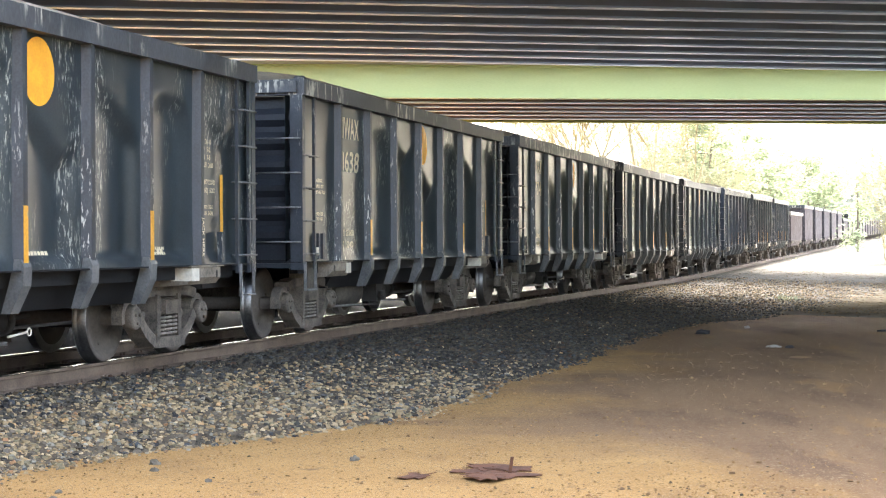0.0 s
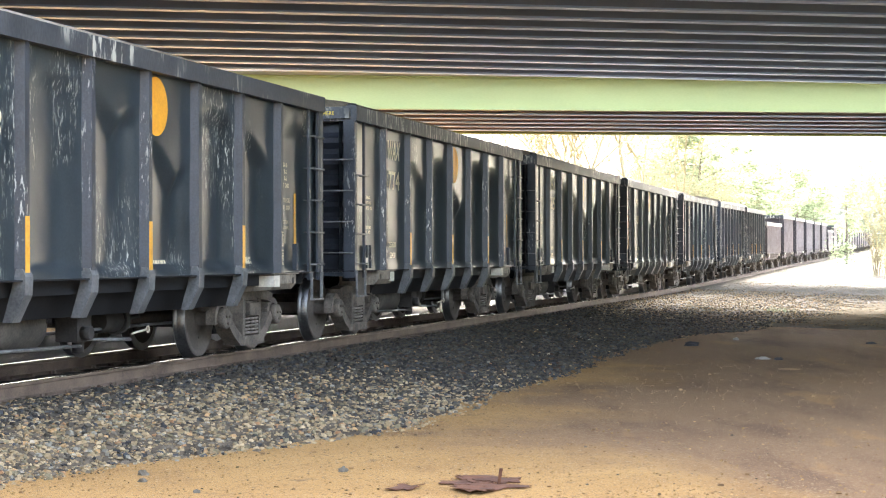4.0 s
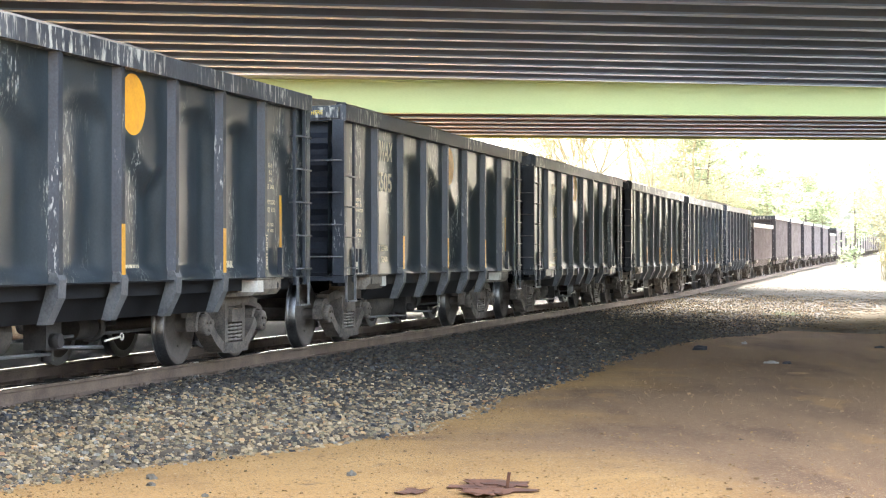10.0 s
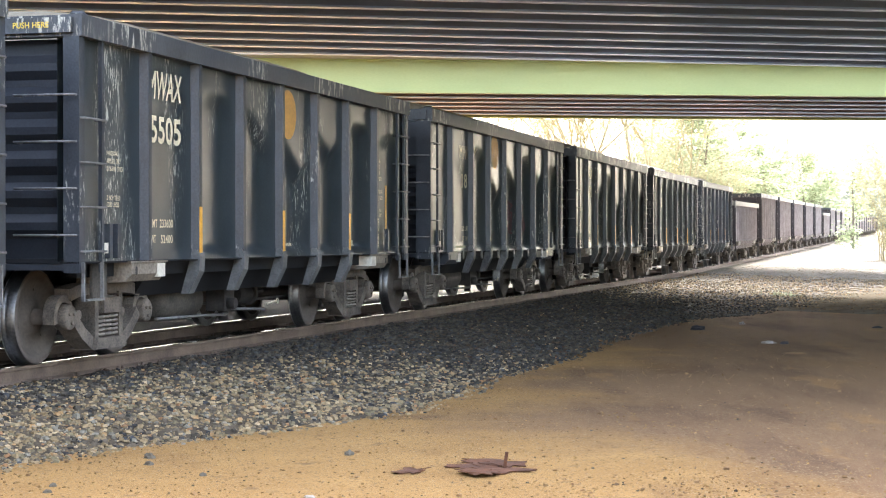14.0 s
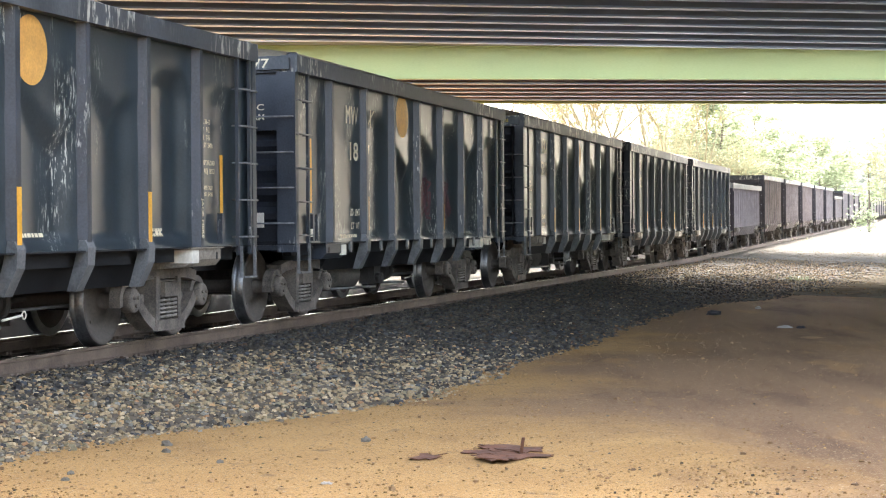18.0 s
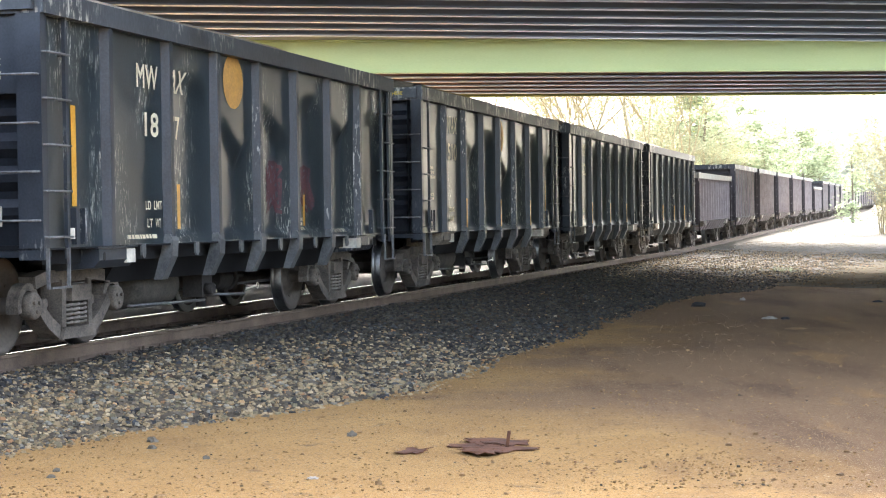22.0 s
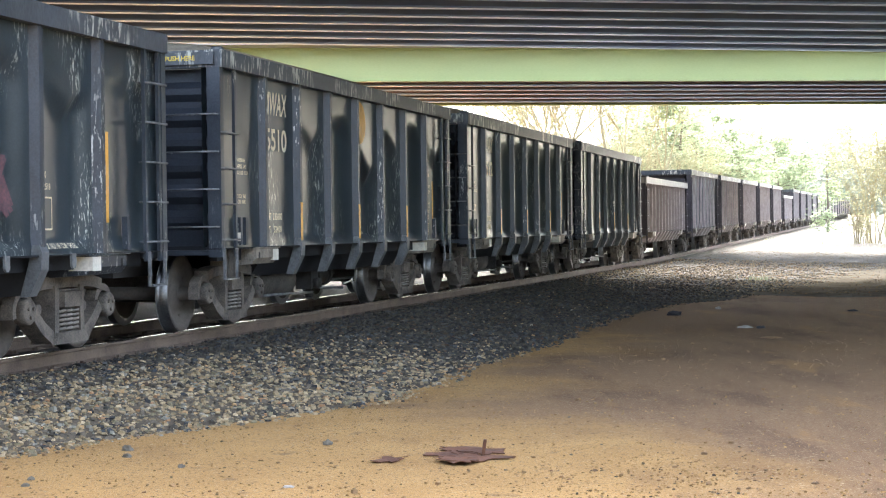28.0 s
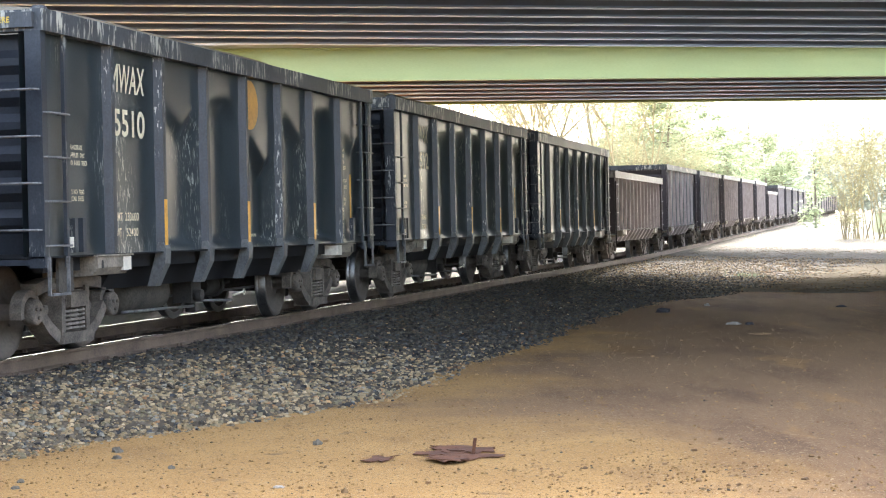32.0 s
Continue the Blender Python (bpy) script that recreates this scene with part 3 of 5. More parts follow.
def bulge(x, z, ribs, top, seed):
    """How far the side sheet is scooped between its ribs (negative: inwards): a long slope, then a steep return."""
    for i in range(len(ribs) - 1):
        if ribs[i] <= x <= ribs[i + 1]:
            a = (2 * x - ribs[i] - ribs[i + 1]) / (ribs[i + 1] - ribs[i])
            r = noise.noise((i * 3.7, seed * 5.1, 1.3))
            form = (i * 7 + seed * 3) % 5
            deepest = 0.30 + 0.25 * noise.noise((i * 2.3, seed * 7.7, 4.1))
            if seed in (17, 18):
                crown = top - 0.34 + 0.1 * r - 0.12 * abs(a) ** 3
            elif i == (3 if seed == 15 else 4):
                crown = top - 1.22 + 0.42 * abs(a - 0.3)
            elif form == 3:
                crown = top - 0.50 + 0.2 * r - 0.38 * smooth(-0.7, 0.9, a)
            elif form == 2:
                crown = top - 0.80 + 0.25 * r + 0.30 * abs(a - 0.1)
            else:
                crown = top - 0.42 + 0.15 * r - 0.34 * abs(a) ** 3
            deep = (0.104 + 0.024 * noise.noise((i * 1.9, seed * 3.3, 8.0))) * {0: 0.12, 1: 0.22, 2: 0.7, 7: 0.6}.get(i, 1.0)
            k = (a + 1) / (deepest + 1)
            body = 1 - (1 - k) ** 1.6 if k < 1 else 1 - smooth(deepest, 0.97, a)
            foot = smooth(SILL + 0.02, SILL + 0.16, z)
            return -deep * min(1.0, body) * foot * smooth(crown + 0.04, crown - 0.26, z) + 0.005 * noise.noise((x * 2, z * 2, seed))
    return 0.0


def side_mesh(ribs, top, seed, material):
    """One side sheet, pillowed between the ribs, with its thickness."""
    xs = []
    for a, b in zip(ribs, ribs[1:]):
        n = max(8, round((b - a) / 0.05))
        xs += [a + (b - a) * i / n for i in range(n)]
    xs.append(ribs[-1])
    zs = [SILL + (top - 0.2 - SILL) * j / 44 for j in range(45)]
    verts, faces = [], []
    for x in xs:
        for z in zs:
            verts.append((x, -SHEET - bulge(x, z, ribs, top, seed), z))
    n = len(zs)
    for i in range(len(xs) - 1):
        for j in range(n - 1):
            a = i * n + j
            faces.append((a, a + n, a + n + 1, a + 1))
    k = len(verts)
    x0, x1, z0, z1 = xs[0], xs[-1], zs[0], zs[-1]
    verts += [(x0, -SHEET + 0.15, z0), (x1, -SHEET + 0.15, z0), (x1, -SHEET + 0.15, z1), (x0, -SHEET + 0.15, z1)]
    faces.append((k, k + 3, k + 2, k + 1))
    me = bpy.data.meshes.new("side_sheet")
    me.from_pydata(verts, [], faces)
    for p in me.polygons:
        p.use_smooth = True
    me.materials.append(material)
    return me


M_PINK = mat("faded_pink_spray", (0.06, 0.034, 0.042), (0.15, 0.062, 0.068), scale=5, rough=0.6, bump=0.0)
FLIP = Matrix.Rotation(math.pi, 4, "Z")


def both(ob, m, car):
    """The part at m on the near side and turned round on the far side."""
    ob.matrix_basis = m
    return again(ob, FLIP @ m, car)


def embolden(me, by):
    """Spread the strokes of flat lettering outwards."""
    bm = bmesh.new()
    bm.from_mesh(me)
    bmesh.ops.remove_doubles(bm, verts=bm.verts, dist=1e-5)
    moves = {}
    for e in bm.edges:
        if len(e.link_faces) != 1:
            continue
        a, b = e.verts
        d = (b.co - a.co).normalized()
        n = Vector((d.y, -d.x, 0))
        if n.dot(e.link_faces[0].calc_center_median() - a.co) > 0:
            n = -n
        for v in e.verts:
            moves.setdefault(v, []).append(n)
    for v, ns in moves.items():
        n = sum(ns, Vector())
        if n.length > 0.3:
            n.normalize()
            v.co += n * by * min(1.5, 1.0 / max(0.5, n.dot(ns[0])))
    bm.to_mesh(me)
    bm.free()


WORDS = {}


def text_mesh(words, height, material, width=None):
    """Lettering as a flat mesh in x and z, centred; each wording is set once."""
    key = (words, height, material.name, width)
    if key not in WORDS:
        WORDS[key] = set_words(words, height, material, width)
    return WORDS[key].copy()


def set_words(words, height, material, width):
    cu = bpy.data.curves.new("lettering", "FONT")
    cu.body, cu.size, cu.align_x, cu.align_y = words, height * 1.38, "CENTER", "CENTER"
    cu.space_character = 1.05
    if height < 0.15:
        cu.offset = height * 0.022
    tmp = new("lettering", cu)
    bpy.context.view_layer.update()
    me = bpy.data.meshes.new_from_object(tmp.evaluated_get(bpy.context.evaluated_depsgraph_get()))
    bpy.data.objects.remove(tmp)
    if height > 0.15:
        embolden(me, height * 0.028)
    xs = [v.co.x for v in me.vertices]
    k = (width / (max(xs) - min(xs))) if width else 1.0
    for v in me.vertices:
        v.co = (v.co.x * k, 0.0, v.co.y)
    me.materials.clear()
    me.materials.append(material)
    return me


def lettering(car, words, x, z, height, ribs, top, seed, material, width=None, name="lettering", label=""):
    if " " in words and height < 0.15:
        step, at = width / len(words), x - width / 2
        for word in words.split(" "):
            if word:
                lettering(car, word, at + step * len(word) / 2, z, height, ribs, top, seed, material, step * len(word) * 0.97, name, label)
            at += step * (len(word) + 1)
        return None
    me = text_mesh(words, height, material, width)
    bm = bmesh.new()
    bm.from_mesh(me)
    bmesh.ops.triangulate(bm, faces=bm.faces)
    for _ in range(3):
        long = [e for e in bm.edges if e.calc_length() > 0.045]
        if long:
            bmesh.ops.subdivide_edges(bm, edges=long, cuts=1)
            bmesh.ops.triangulate(bm, faces=[f for f in bm.faces if len(f.verts) > 3])
    for v in bm.verts:
        v.co.x += x
        v.co.z += z
        v.co.y = -SHEET - bulge(v.co.x, v.co.z, ribs, top, seed) - 0.010
    if height < 0.15:
        bm.to_mesh(me)
        bm.free()
        ob = new(name, me)
        ob.parent = car
        return tagged(ob, label=label)
    # large figures: each one a part of its own
    bm.faces.index_update()
    left = set(bm.faces)
    while left:
        island, todo = set(), [min(left, key=lambda f: f.index)]
        while todo:
            f = todo.pop()
            if f in island:
                continue
            island.add(f)
            todo += [g for e in f.edges for g in e.link_faces if g not in island]
        left -= island
        points, rows = {}, []
        for f in sorted(island, key=lambda f: f.index):
            rows.append([points.setdefault(v, len(points)) for v in f.verts])
        fresh = bpy.data.meshes.new("painted_letter")
        fresh.from_pydata([tuple(v.co) for v in points], [], rows)
        fresh.materials.append(material)
        ob = new("painted_letter", fresh)
        ob.parent = car
        tagged(ob, label=label)
    bm.free()


def bars(car, x, z, rows, width, height, ribs, top, seed, material):
    """Small stencilling that cannot be read: bars of its size."""
    bm = bmesh.new()
    rng = random.Random(int(x * 100) + int(z * 10) + seed)
    for r in range(rows):
        zz = z - r * height * 1.7
        at = x
        while at < x + width - 0.03:
            w = rng.uniform(0.03, 0.11)
            w = min(w, x + width - at)
            pts = []
            for px, pz in ((at, zz), (at + w, zz), (at + w, zz + height), (at, zz + height)):
                pts.append(bm.verts.new((px, -SHEET - bulge(px, pz, ribs, top, seed) - 0.012, pz)))
            bm.faces.new(pts)
            at += w + 0.018
    return tagged(part("stencilling", bm, material, car, "small worn white stencilling"), kind="stuff")


def disc_mark(car, x, z, r, ribs, top, seed, material, x_min):
    """Orange disc painted on the sheet, cut off at the rib."""
    bm = bmesh.new()
    rings = 5
    grid = []
    for k in range(rings + 1):
        ring = []
        for i in range(36):
            px, pz = x + r * k / rings * math.cos(i * math.tau / 36), z + r * k / rings * math.sin(i * math.tau / 36)
            px = max(px, x_min)
            ring.append(bm.verts.new((px, -SHEET - bulge(px, pz, ribs, top, seed) - 0.005, pz)))
        grid.append(ring)
    for a, b in zip(grid, grid[1:]):
        for i in range(36):
            bm.faces.new((a[i], a[(i + 1) % 36], b[(i + 1) % 36], b[i]))
    bmesh.ops.remove_doubles(bm, verts=bm.verts, dist=1e-5)
    return part("disc_emblem", bm, material, car, "plain orange painted disc")


# -------- running gear, built once and shared
def wheelset_mesh():
    bm = bmesh.new()
    seg = 48
    bm_cyl(bm, (0, -1.06, 0), (0, 1.06, 0), 0.08, 16)
    for s in (-1, 1):
        prof = [(0.09, 0.64), (0.15, 0.645), (0.20, 0.70), (0.34, 0.745), (0.375, 0.69), (0.39, 0.682), (0.478, 0.684), (0.484, 0.70),
                (0.462, 0.722), (0.457, 0.735), (0.454, 0.82), (0.446, 0.825), (0.395, 0.824), (0.372, 0.80), (0.34, 0.775), (0.19, 0.745), (0.155, 0.80), (0.09, 0.80)]
        start = len(bm.faces)
        bm_lathe(bm, [(r, s * a) for r, a in prof], seg)
        bm.faces.ensure_lookup_table()
        for f in bm.faces[start:]:
            c = f.calc_center_median()
            rad = math.hypot(c.x, c.z)
            if rad > 0.448 and 0.70 < abs(c.y) < 0.823:
                f.material_index = 1
            elif rad > 0.432:
                f.material_index = 2
        # cast marks and grease that turn with the wheel
        for k in range(3):
            a = k * 2.1 + 0.4
            bm_cyl(bm, (0.27 * math.cos(a), s * 0.755, 0.27 * math.sin(a)), (0.27 * math.cos(a), s * 0.772, 0.27 * math.sin(a)), 0.016, 8)
    me = mesh_of("wheelset", bm, M_WHEEL)
    me.materials.append(M_TREAD)
    me.materials.append(M_RIM)
    return me


def side_frame_mesh():
    """Cast truck side frame round y = 0; x along, z over the rail: slender members round two windows and the spring opening."""
    bm = bmesh.new()

    def member(pts, half_thick, deep):
        """A bar of constant thickness along a bent line in x and z."""
        P = [Vector(p) for p in pts]
        up, dn = [], []
        for i, p in enumerate(P):
            d = (P[min(i + 1, len(P) - 1)] - P[max(i - 1, 0)]).normalized()
            n = Vector((-d.y, d.x)) * half_thick
            up.append(p + n)
            dn.append(p - n)
        bm_prism(bm, [tuple(v) for v in up + dn[::-1]], "y", -deep, deep)

    member([(-0.80, 0.665), (-0.62, 0.70), (-0.42, 0.715), (0.42, 0.715), (0.62, 0.70), (0.80, 0.665)], 0.058, 0.085)
    for s in (-1, 1):
        arc = [(s * (0.889 + 0.178 * math.cos(radians(a))), 0.457 + 0.178 * math.sin(radians(a))) for a in range(-20, 201, 20)]
        member(arc, 0.034, 0.06)
        member([(s * 0.74, 0.46), (s * 0.66, 0.38), (s * 0.54, 0.285), (s * 0.33, 0.175)], 0.062, 0.095)
        member([(s * 0.285, 0.20), (s * 0.275, 0.68)], 0.042, 0.11)
        bm_cyl(bm, (s * 0.50, -0.03, 0.46), (s * 0.50, 0.03, 0.46), 0.05, 10)
    bm_prism(bm, [(-0.36, 0.115), (0.36, 0.115), (0.31, 0.225), (-0.31, 0.225)], "y", -0.14, 0.14)
    bm_box(bm, -0.20, 0.20, -0.10, 0.06, 0.50, 0.64)
    return mesh_of("side_frame", bm, M_TRUCK, bevel=0.016)


def spring_mesh():
    bm = bmesh.new()
    pts, seg = [], 72
    for k in range(seg + 1):
        a = k * math.tau * 5.5 / seg
        pts.append(Vector((0.066 * math.cos(a), 0.066 * math.sin(a), 0.23 + 0.235 * k / seg)))
    rings = []
    for i, p in enumerate(pts):
        d = (pts[min(i + 1, seg)] - pts[max(i - 1, 0)]).normalized()
        q = d.to_track_quat("Z", "Y")
        rings.append([bm.verts.new(p + q @ Vector((0.016 * math.cos(j * math.tau / 5), 0.016 * math.sin(j * math.tau / 5), 0))) for j in range(5)])
    for A, B in zip(rings, rings[1:]):
        for j in range(5):
            bm.faces.new((A[j], A[(j + 1) % 5], B[(j + 1) % 5], B[j])).smooth = True
    return mesh_of("spring", bm, M_SPRING)


def cap_mesh():
    bm = bmesh.new()
    bm_lathe(bm, [(0.10, 0.10), (0.125, 0.09), (0.125, -0.02), (0.116, -0.035), (0.085, -0.038)], 24)
    for k in range(3):
        a = k * math.tau / 3 + 0.5
        bm_cyl(bm, (0.055 * math.cos(a), -0.034, 0.055 * math.sin(a)), (0.055 * math.cos(a), -0.06, 0.055 * math.sin(a)), 0.02, 6)
    return mesh_of("bearing_cap", bm, M_TRUCK)


GEAR = {}


def truck(car, x):
    """Two-axle truck with its wheelsets."""
    if not GEAR:
        bm = bmesh.new()
        bm_prism(bm, [(-1.20, 0.47), (1.20, 0.47), (1.20, 0.62), (0.5, 0.74), (-0.5, 0.74), (-1.20, 0.62)], "x", -0.19, 0.19)
        bm_cyl(bm, (0, 0, 0.70), (0, 0, 0.80), 0.2, 20)
        GEAR["bolster"] = mesh_of("truck", bm, M_TRUCK, bevel=0.012)
        GEAR["frame"], GEAR["spring"], GEAR["cap"], GEAR["wheels"] = side_frame_mesh(), spring_mesh(), cap_mesh(), wheelset_mesh()
        bm = bmesh.new()
        bm_box(bm, -0.06, 0.06, -0.95, 0.95, 0.33, 0.43)
        for s in (-1, 1):
            bm_prism(bm, [(-0.05, 0.25), (0.05, 0.25), (0.05, 0.6), (-0.05, 0.6)], "y", s * 0.75 - 0.05, s * 0.75 + 0.05)
        GEAR["beam"] = mesh_of("brake_beam", bm, M_UNDER, bevel=0.01)
    tr = new("truck", GEAR["bolster"])
    tr.parent, tr.matrix_basis = car, Matrix.Translation((x, 0, 0))
    tagged(tr, label="dusty grey cast-steel four-wheel truck")
    sets = []
    for s in (-1, 1):
        for key, name, cx in (("frame", "side_frame", 0), ("spring", "spring", -0.15), ("spring", "spring", 0), ("spring", "spring", 0.15)):
            o = new(name, GEAR[key])
            o.parent, o.matrix_basis = tr, Matrix.Translation((cx, s * (1.05 if key == "frame" else 1.10), 0))
        for k in (-1, 1):
            o = new("bearing_cap", GEAR["cap"])
            o.parent = tr
            o.matrix_basis = Matrix.Translation((k * WHEELBASE / 2, s * 1.15, WHEEL_R)) @ (FLIP if s > 0 else Matrix())
        o = new("brake_beam", GEAR["beam"])
        o.parent, o.matrix_basis = tr, Matrix.Translation((s * (WHEELBASE / 2 - 0.56), 0, 0))
        o = new("wheelset", GEAR["wheels"])
        o.parent, o.matrix_basis = tr, Matrix.Translation((s * WHEELBASE / 2, 0, WHEEL_R))
        sets.append((o, s * WHEELBASE / 2))
    return tr


def rib_mesh(top, paint, wide=1.0):
    bm = bmesh.new()
    a = [(-0.075 * wide, -SHEET + 0.01), (-0.042 * wide, -FACE), (0.042 * wide, -FACE), (0.075 * wide, -SHEET + 0.01)]
    bm_prism(bm, a, "z", SILL + 0.004, top - 0.2)
    return mesh_of("rib", bm, paint, bevel=0.008)


def gusset_mesh(paint, hooked):
    """Bracket that carries a rib on below the sill, leaning inwards to the tub."""
    bm = bmesh.new()
    if hooked:
        front = [(-FACE + 0.01, SILL + 0.10), (-FACE - 0.02, SILL + 0.03), (-FACE - 0.01, SILL - 0.13), (-1.47, SILL - 0.37), (-1.38, SILL - 0.37), (-FACE + 0.12, SILL - 0.1), (-FACE + 0.07, SILL + 0.10)]
        bm_prism(bm, front, "x", -0.075, 0.075)
    else:
        for dx in (-0.105, 0.09):
            bm_prism(bm, [(-FACE + 0.01, SILL - 0.02), (-1.36, SILL - 0.35), (-1.25, SILL - 0.35), (-1.25, SILL - 0.02)], "x", dx, dx + 0.015)
        bm_prism(bm, [(-FACE, SILL - 0.02), (-1.37, SILL - 0.36), (-1.355, SILL - 0.355), (-FACE + 0.02, SILL - 0.02)], "x", -0.105, 0.105)
    return mesh_of("gusset", bm, paint, bevel=0.006)


def rung(car_part, x0, x1, z, y=-FACE - 0.035):
    bm = bmesh.new()
    bm_cyl(bm, (x0, y, z), (x1, y, z), 0.012, 6)
    for x in (x0, x1):
        bm_cyl(bm, (x, y, z), (x, -SHEET, z), 0.011, 6)
    return bm


def gondola(kind, seed, number="", emblem=0.0, push=False, detail=True, faded=False, disc=0.16):
    """One open-top gondola car; x along, y across, z over the rails. kind 'wide' has seven heavy ribs, 'ribbed' seven, 'low' thirteen."""
    top = 2.72 if kind == "low" else TOP
    half = {"low": 5.95, "wide": 5.52}.get(kind, LONG / 2)
    paint = {"low": M_MAROON}.get(kind, M_PURPLE if faded else M_BLACK)
    sheet_paint = {"low": M_MAROON}.get(kind, M_PURPLE if faded else M_SHEET)
    count = {"ribbed": 7, "wide": 7, "low": 13}[kind]
    gap = {"ribbed": 1.32, "wide": 1.316, "low": 0.86}[kind]
    ribs = [(i - (count - 1) / 2) * gap for i in range(count)]
    if kind == "wide":
        ribs[0] -= 0.13
    edges = [-half + 0.03] + ribs + [half - 0.03]
    words = {"ribbed": "tall black ribbed gondola car with pillowed, scratched side sheets", "wide": "black gondola car with seven heavy ribs and dented sheets",
             "low": "low faded maroon gondola car with many pale ribs"}[kind]
    if faded:
        words = "tall dusty purple-black ribbed gondola car far down the line"
    car = tagged(new("gondola_car"), words, "railway car", group="train of gondola cars")

    # sides
    side = new("side_sheet", side_mesh(edges, top, seed, sheet_paint))
    side.parent = car
    both(side, Matrix(), car)
    # Far cars take the pale rib colour as painted sunlit edges.
    r = new("rib", rib_mesh(top, M_RIBPALE if kind == "low" or faded else paint, 0.5 if kind == "low" else 0.55 if faded else 1.0))
    r.parent, r.matrix_basis = car, Matrix.Translation((ribs[0], 0, 0))
    g = new("gusset", gusset_mesh(M_RIBPALE if kind == "low" or faded else M_GUSSET, detail))
    g.parent, g.matrix_basis = car, Matrix.Translation((ribs[0], 0, 0))
    for i, x in enumerate(ribs):
        m = Matrix.Translation((x, 0, 0))
        if i:
            again(r, m, car)
        again(r, FLIP @ m, car)
        if 0 < i < count - 1:
            if i > 1:
                again(g, m, car)
            again(g, FLIP @ m, car)
    g.matrix_basis = Matrix.Translation((ribs[1], 0, 0))

    # top chords
    bm = bmesh.new()
    bm_box(bm, -half, half, -1.61, -1.40, top - 0.2, top)
    both(part("side_chord", bm, M_CHORD if kind != "low" else M_CHORDLOW, car, "scuffed top chord rubbed to bare grey", bevel=0.012), Matrix(), car)
    bm = bmesh.new()
    bm_box(bm, -half + 0.0, -half + 0.16, -1.396, 1.396, top - 0.2, top - 0.004)
    bm_box(bm, -half - 0.05, -half + 0.02, -1.52, 1.52, top - 0.17, top - 0.03)
    both(part("end_chord", bm, M_CHORD if kind != "low" else M_CHORDLOW, car, bevel=0.01), Matrix(), car)
    if detail:
        bm = bmesh.new()
        bm_cyl(bm, (-half + 0.14, -1.5, top), (-half + 0.14, -1.5, top + 0.045), 0.09, 10, 0.06)
        both(part("corner_cap", bm, M_CHORD, car), Matrix(), car)

    # sills and the tub below
    bm = bmesh.new()
    bm_box(bm, -half, half, -1.575, -1.30, SILL - 0.012, SILL + 0.004)
    bm_box(bm, -half + 0.31, half - 0.31, -1.40, -1.30, SILL - 0.15, SILL - 0.016)
    both(part("side_sill", bm, M_TUB, car, bevel=0.004), Matrix(), car)
    tub = 3.25 if kind != "low" else 2.6
    bm = bmesh.new()
    bm_prism(bm, [(-1.345, SILL - 0.02), (1.345, SILL - 0.02), (1.12, SILL - 0.38), (-1.12, SILL - 0.38)], "x", -tub - 0.1, tub + 0.1)
    part("tub", bm, M_TUB, car, "dark sunken floor tub", bevel=0.02)
    part("floor", box_of(-half + 0.1, half - 0.1, -1.42, 1.42, SILL - 0.012, SILL + 0.03), M_TUB, car)
    part("centre_sill", box_of(-half - 0.1, half + 0.1, -0.28, 0.28, 0.66, SILL - 0.04), M_UNDER, car)
    bm = bmesh.new()
    nx, ny = 22, 8
    grid = [[bm.verts.new((-half + 0.3 + (2 * half - 0.6) * i / nx, -1.38 + 2.76 * j / ny,
                           top - (0.45 if detail else 0.75) + 0.78 * (1 - (2 * j / ny - 1) ** 4) * (1 - abs(2 * i / nx - 1) ** 9) + 0.05 * noise.noise((i, j, seed)))) for j in range(ny + 1)] for i in range(nx + 1)]
    for i in range(nx):
        for j in range(ny):
            bm.faces.new((grid[i][j], grid[i + 1][j], grid[i + 1][j + 1], grid[i][j + 1]))
    part("load", bm, M_LOAD, car, "heap of crushed tan stone inside", smooth=True)

    # ends
    ends = []
    sh = part("end_sheet", box_of(-half + 0.22, -half + 0.25, -1.42, 1.42, SILL, top - 0.2), M_ENDS if detail else paint, car, "end wall with horizontal stiffening ridges")
    ends = [sh, again(sh, FLIP, car)]
    ridge = None
    for k in range(6):
        z = SILL + 0.22 + k * (top - SILL - 0.5) / 6
        if ridge is None:
            bm = bmesh.new()
            bm_prism(bm, [(-half + 0.219, 0), (-half + 0.155, 0.08), (-half + 0.155, 0.15), (-half + 0.219, 0.23)], "y", -1.40, 1.40)
            ridge = part("ridge", bm, M_ENDS if detail else paint, sh, bevel=0.01)
            ridge.matrix_basis = Matrix.Translation((0, 0, z))
        else:
            again(ridge, Matrix.Translation((0, 0, z)), sh)
        again(ridge, Matrix.Translation((0, 0, z)), ends[1])
    for s in (-1, 1):
        bm = bmesh.new()
        w = 0.16 if kind != "wide" else 0.24
        bm_box(bm, -half, -half + 0.015, s * 1.58, s * (1.58 - w), SILL - 0.1, top - 0.2)
        bm_box(bm, -half + 0.016, -half + 0.11, s * 1.58, s * 1.565, SILL - 0.1, top - 0.2)
        both(part("corner_post", bm, paint, car, bevel=0.004), Matrix(), car)
    bm = bmesh.new()
    bm_box(bm, -half + 0.02, -half + 0.3, -1.5, 1.5, SILL - 0.075, SILL - 0.018)
    both(part("end_sill", bm, paint, car, bevel=0.01), Matrix(), car)
    bm = bmesh.new()
    bm_box(bm, -half - 0.42, -half + 0.2, -0.09, 0.09, 0.72, 0.9)
    bm_prism(bm, [(-half - 0.68, -0.12), (-half - 0.71, 0.04), (-half - 0.56, 0.16), (-half - 0.36, 0.14), (-half - 0.36, -0.16)], "z", 0.68, 0.94)
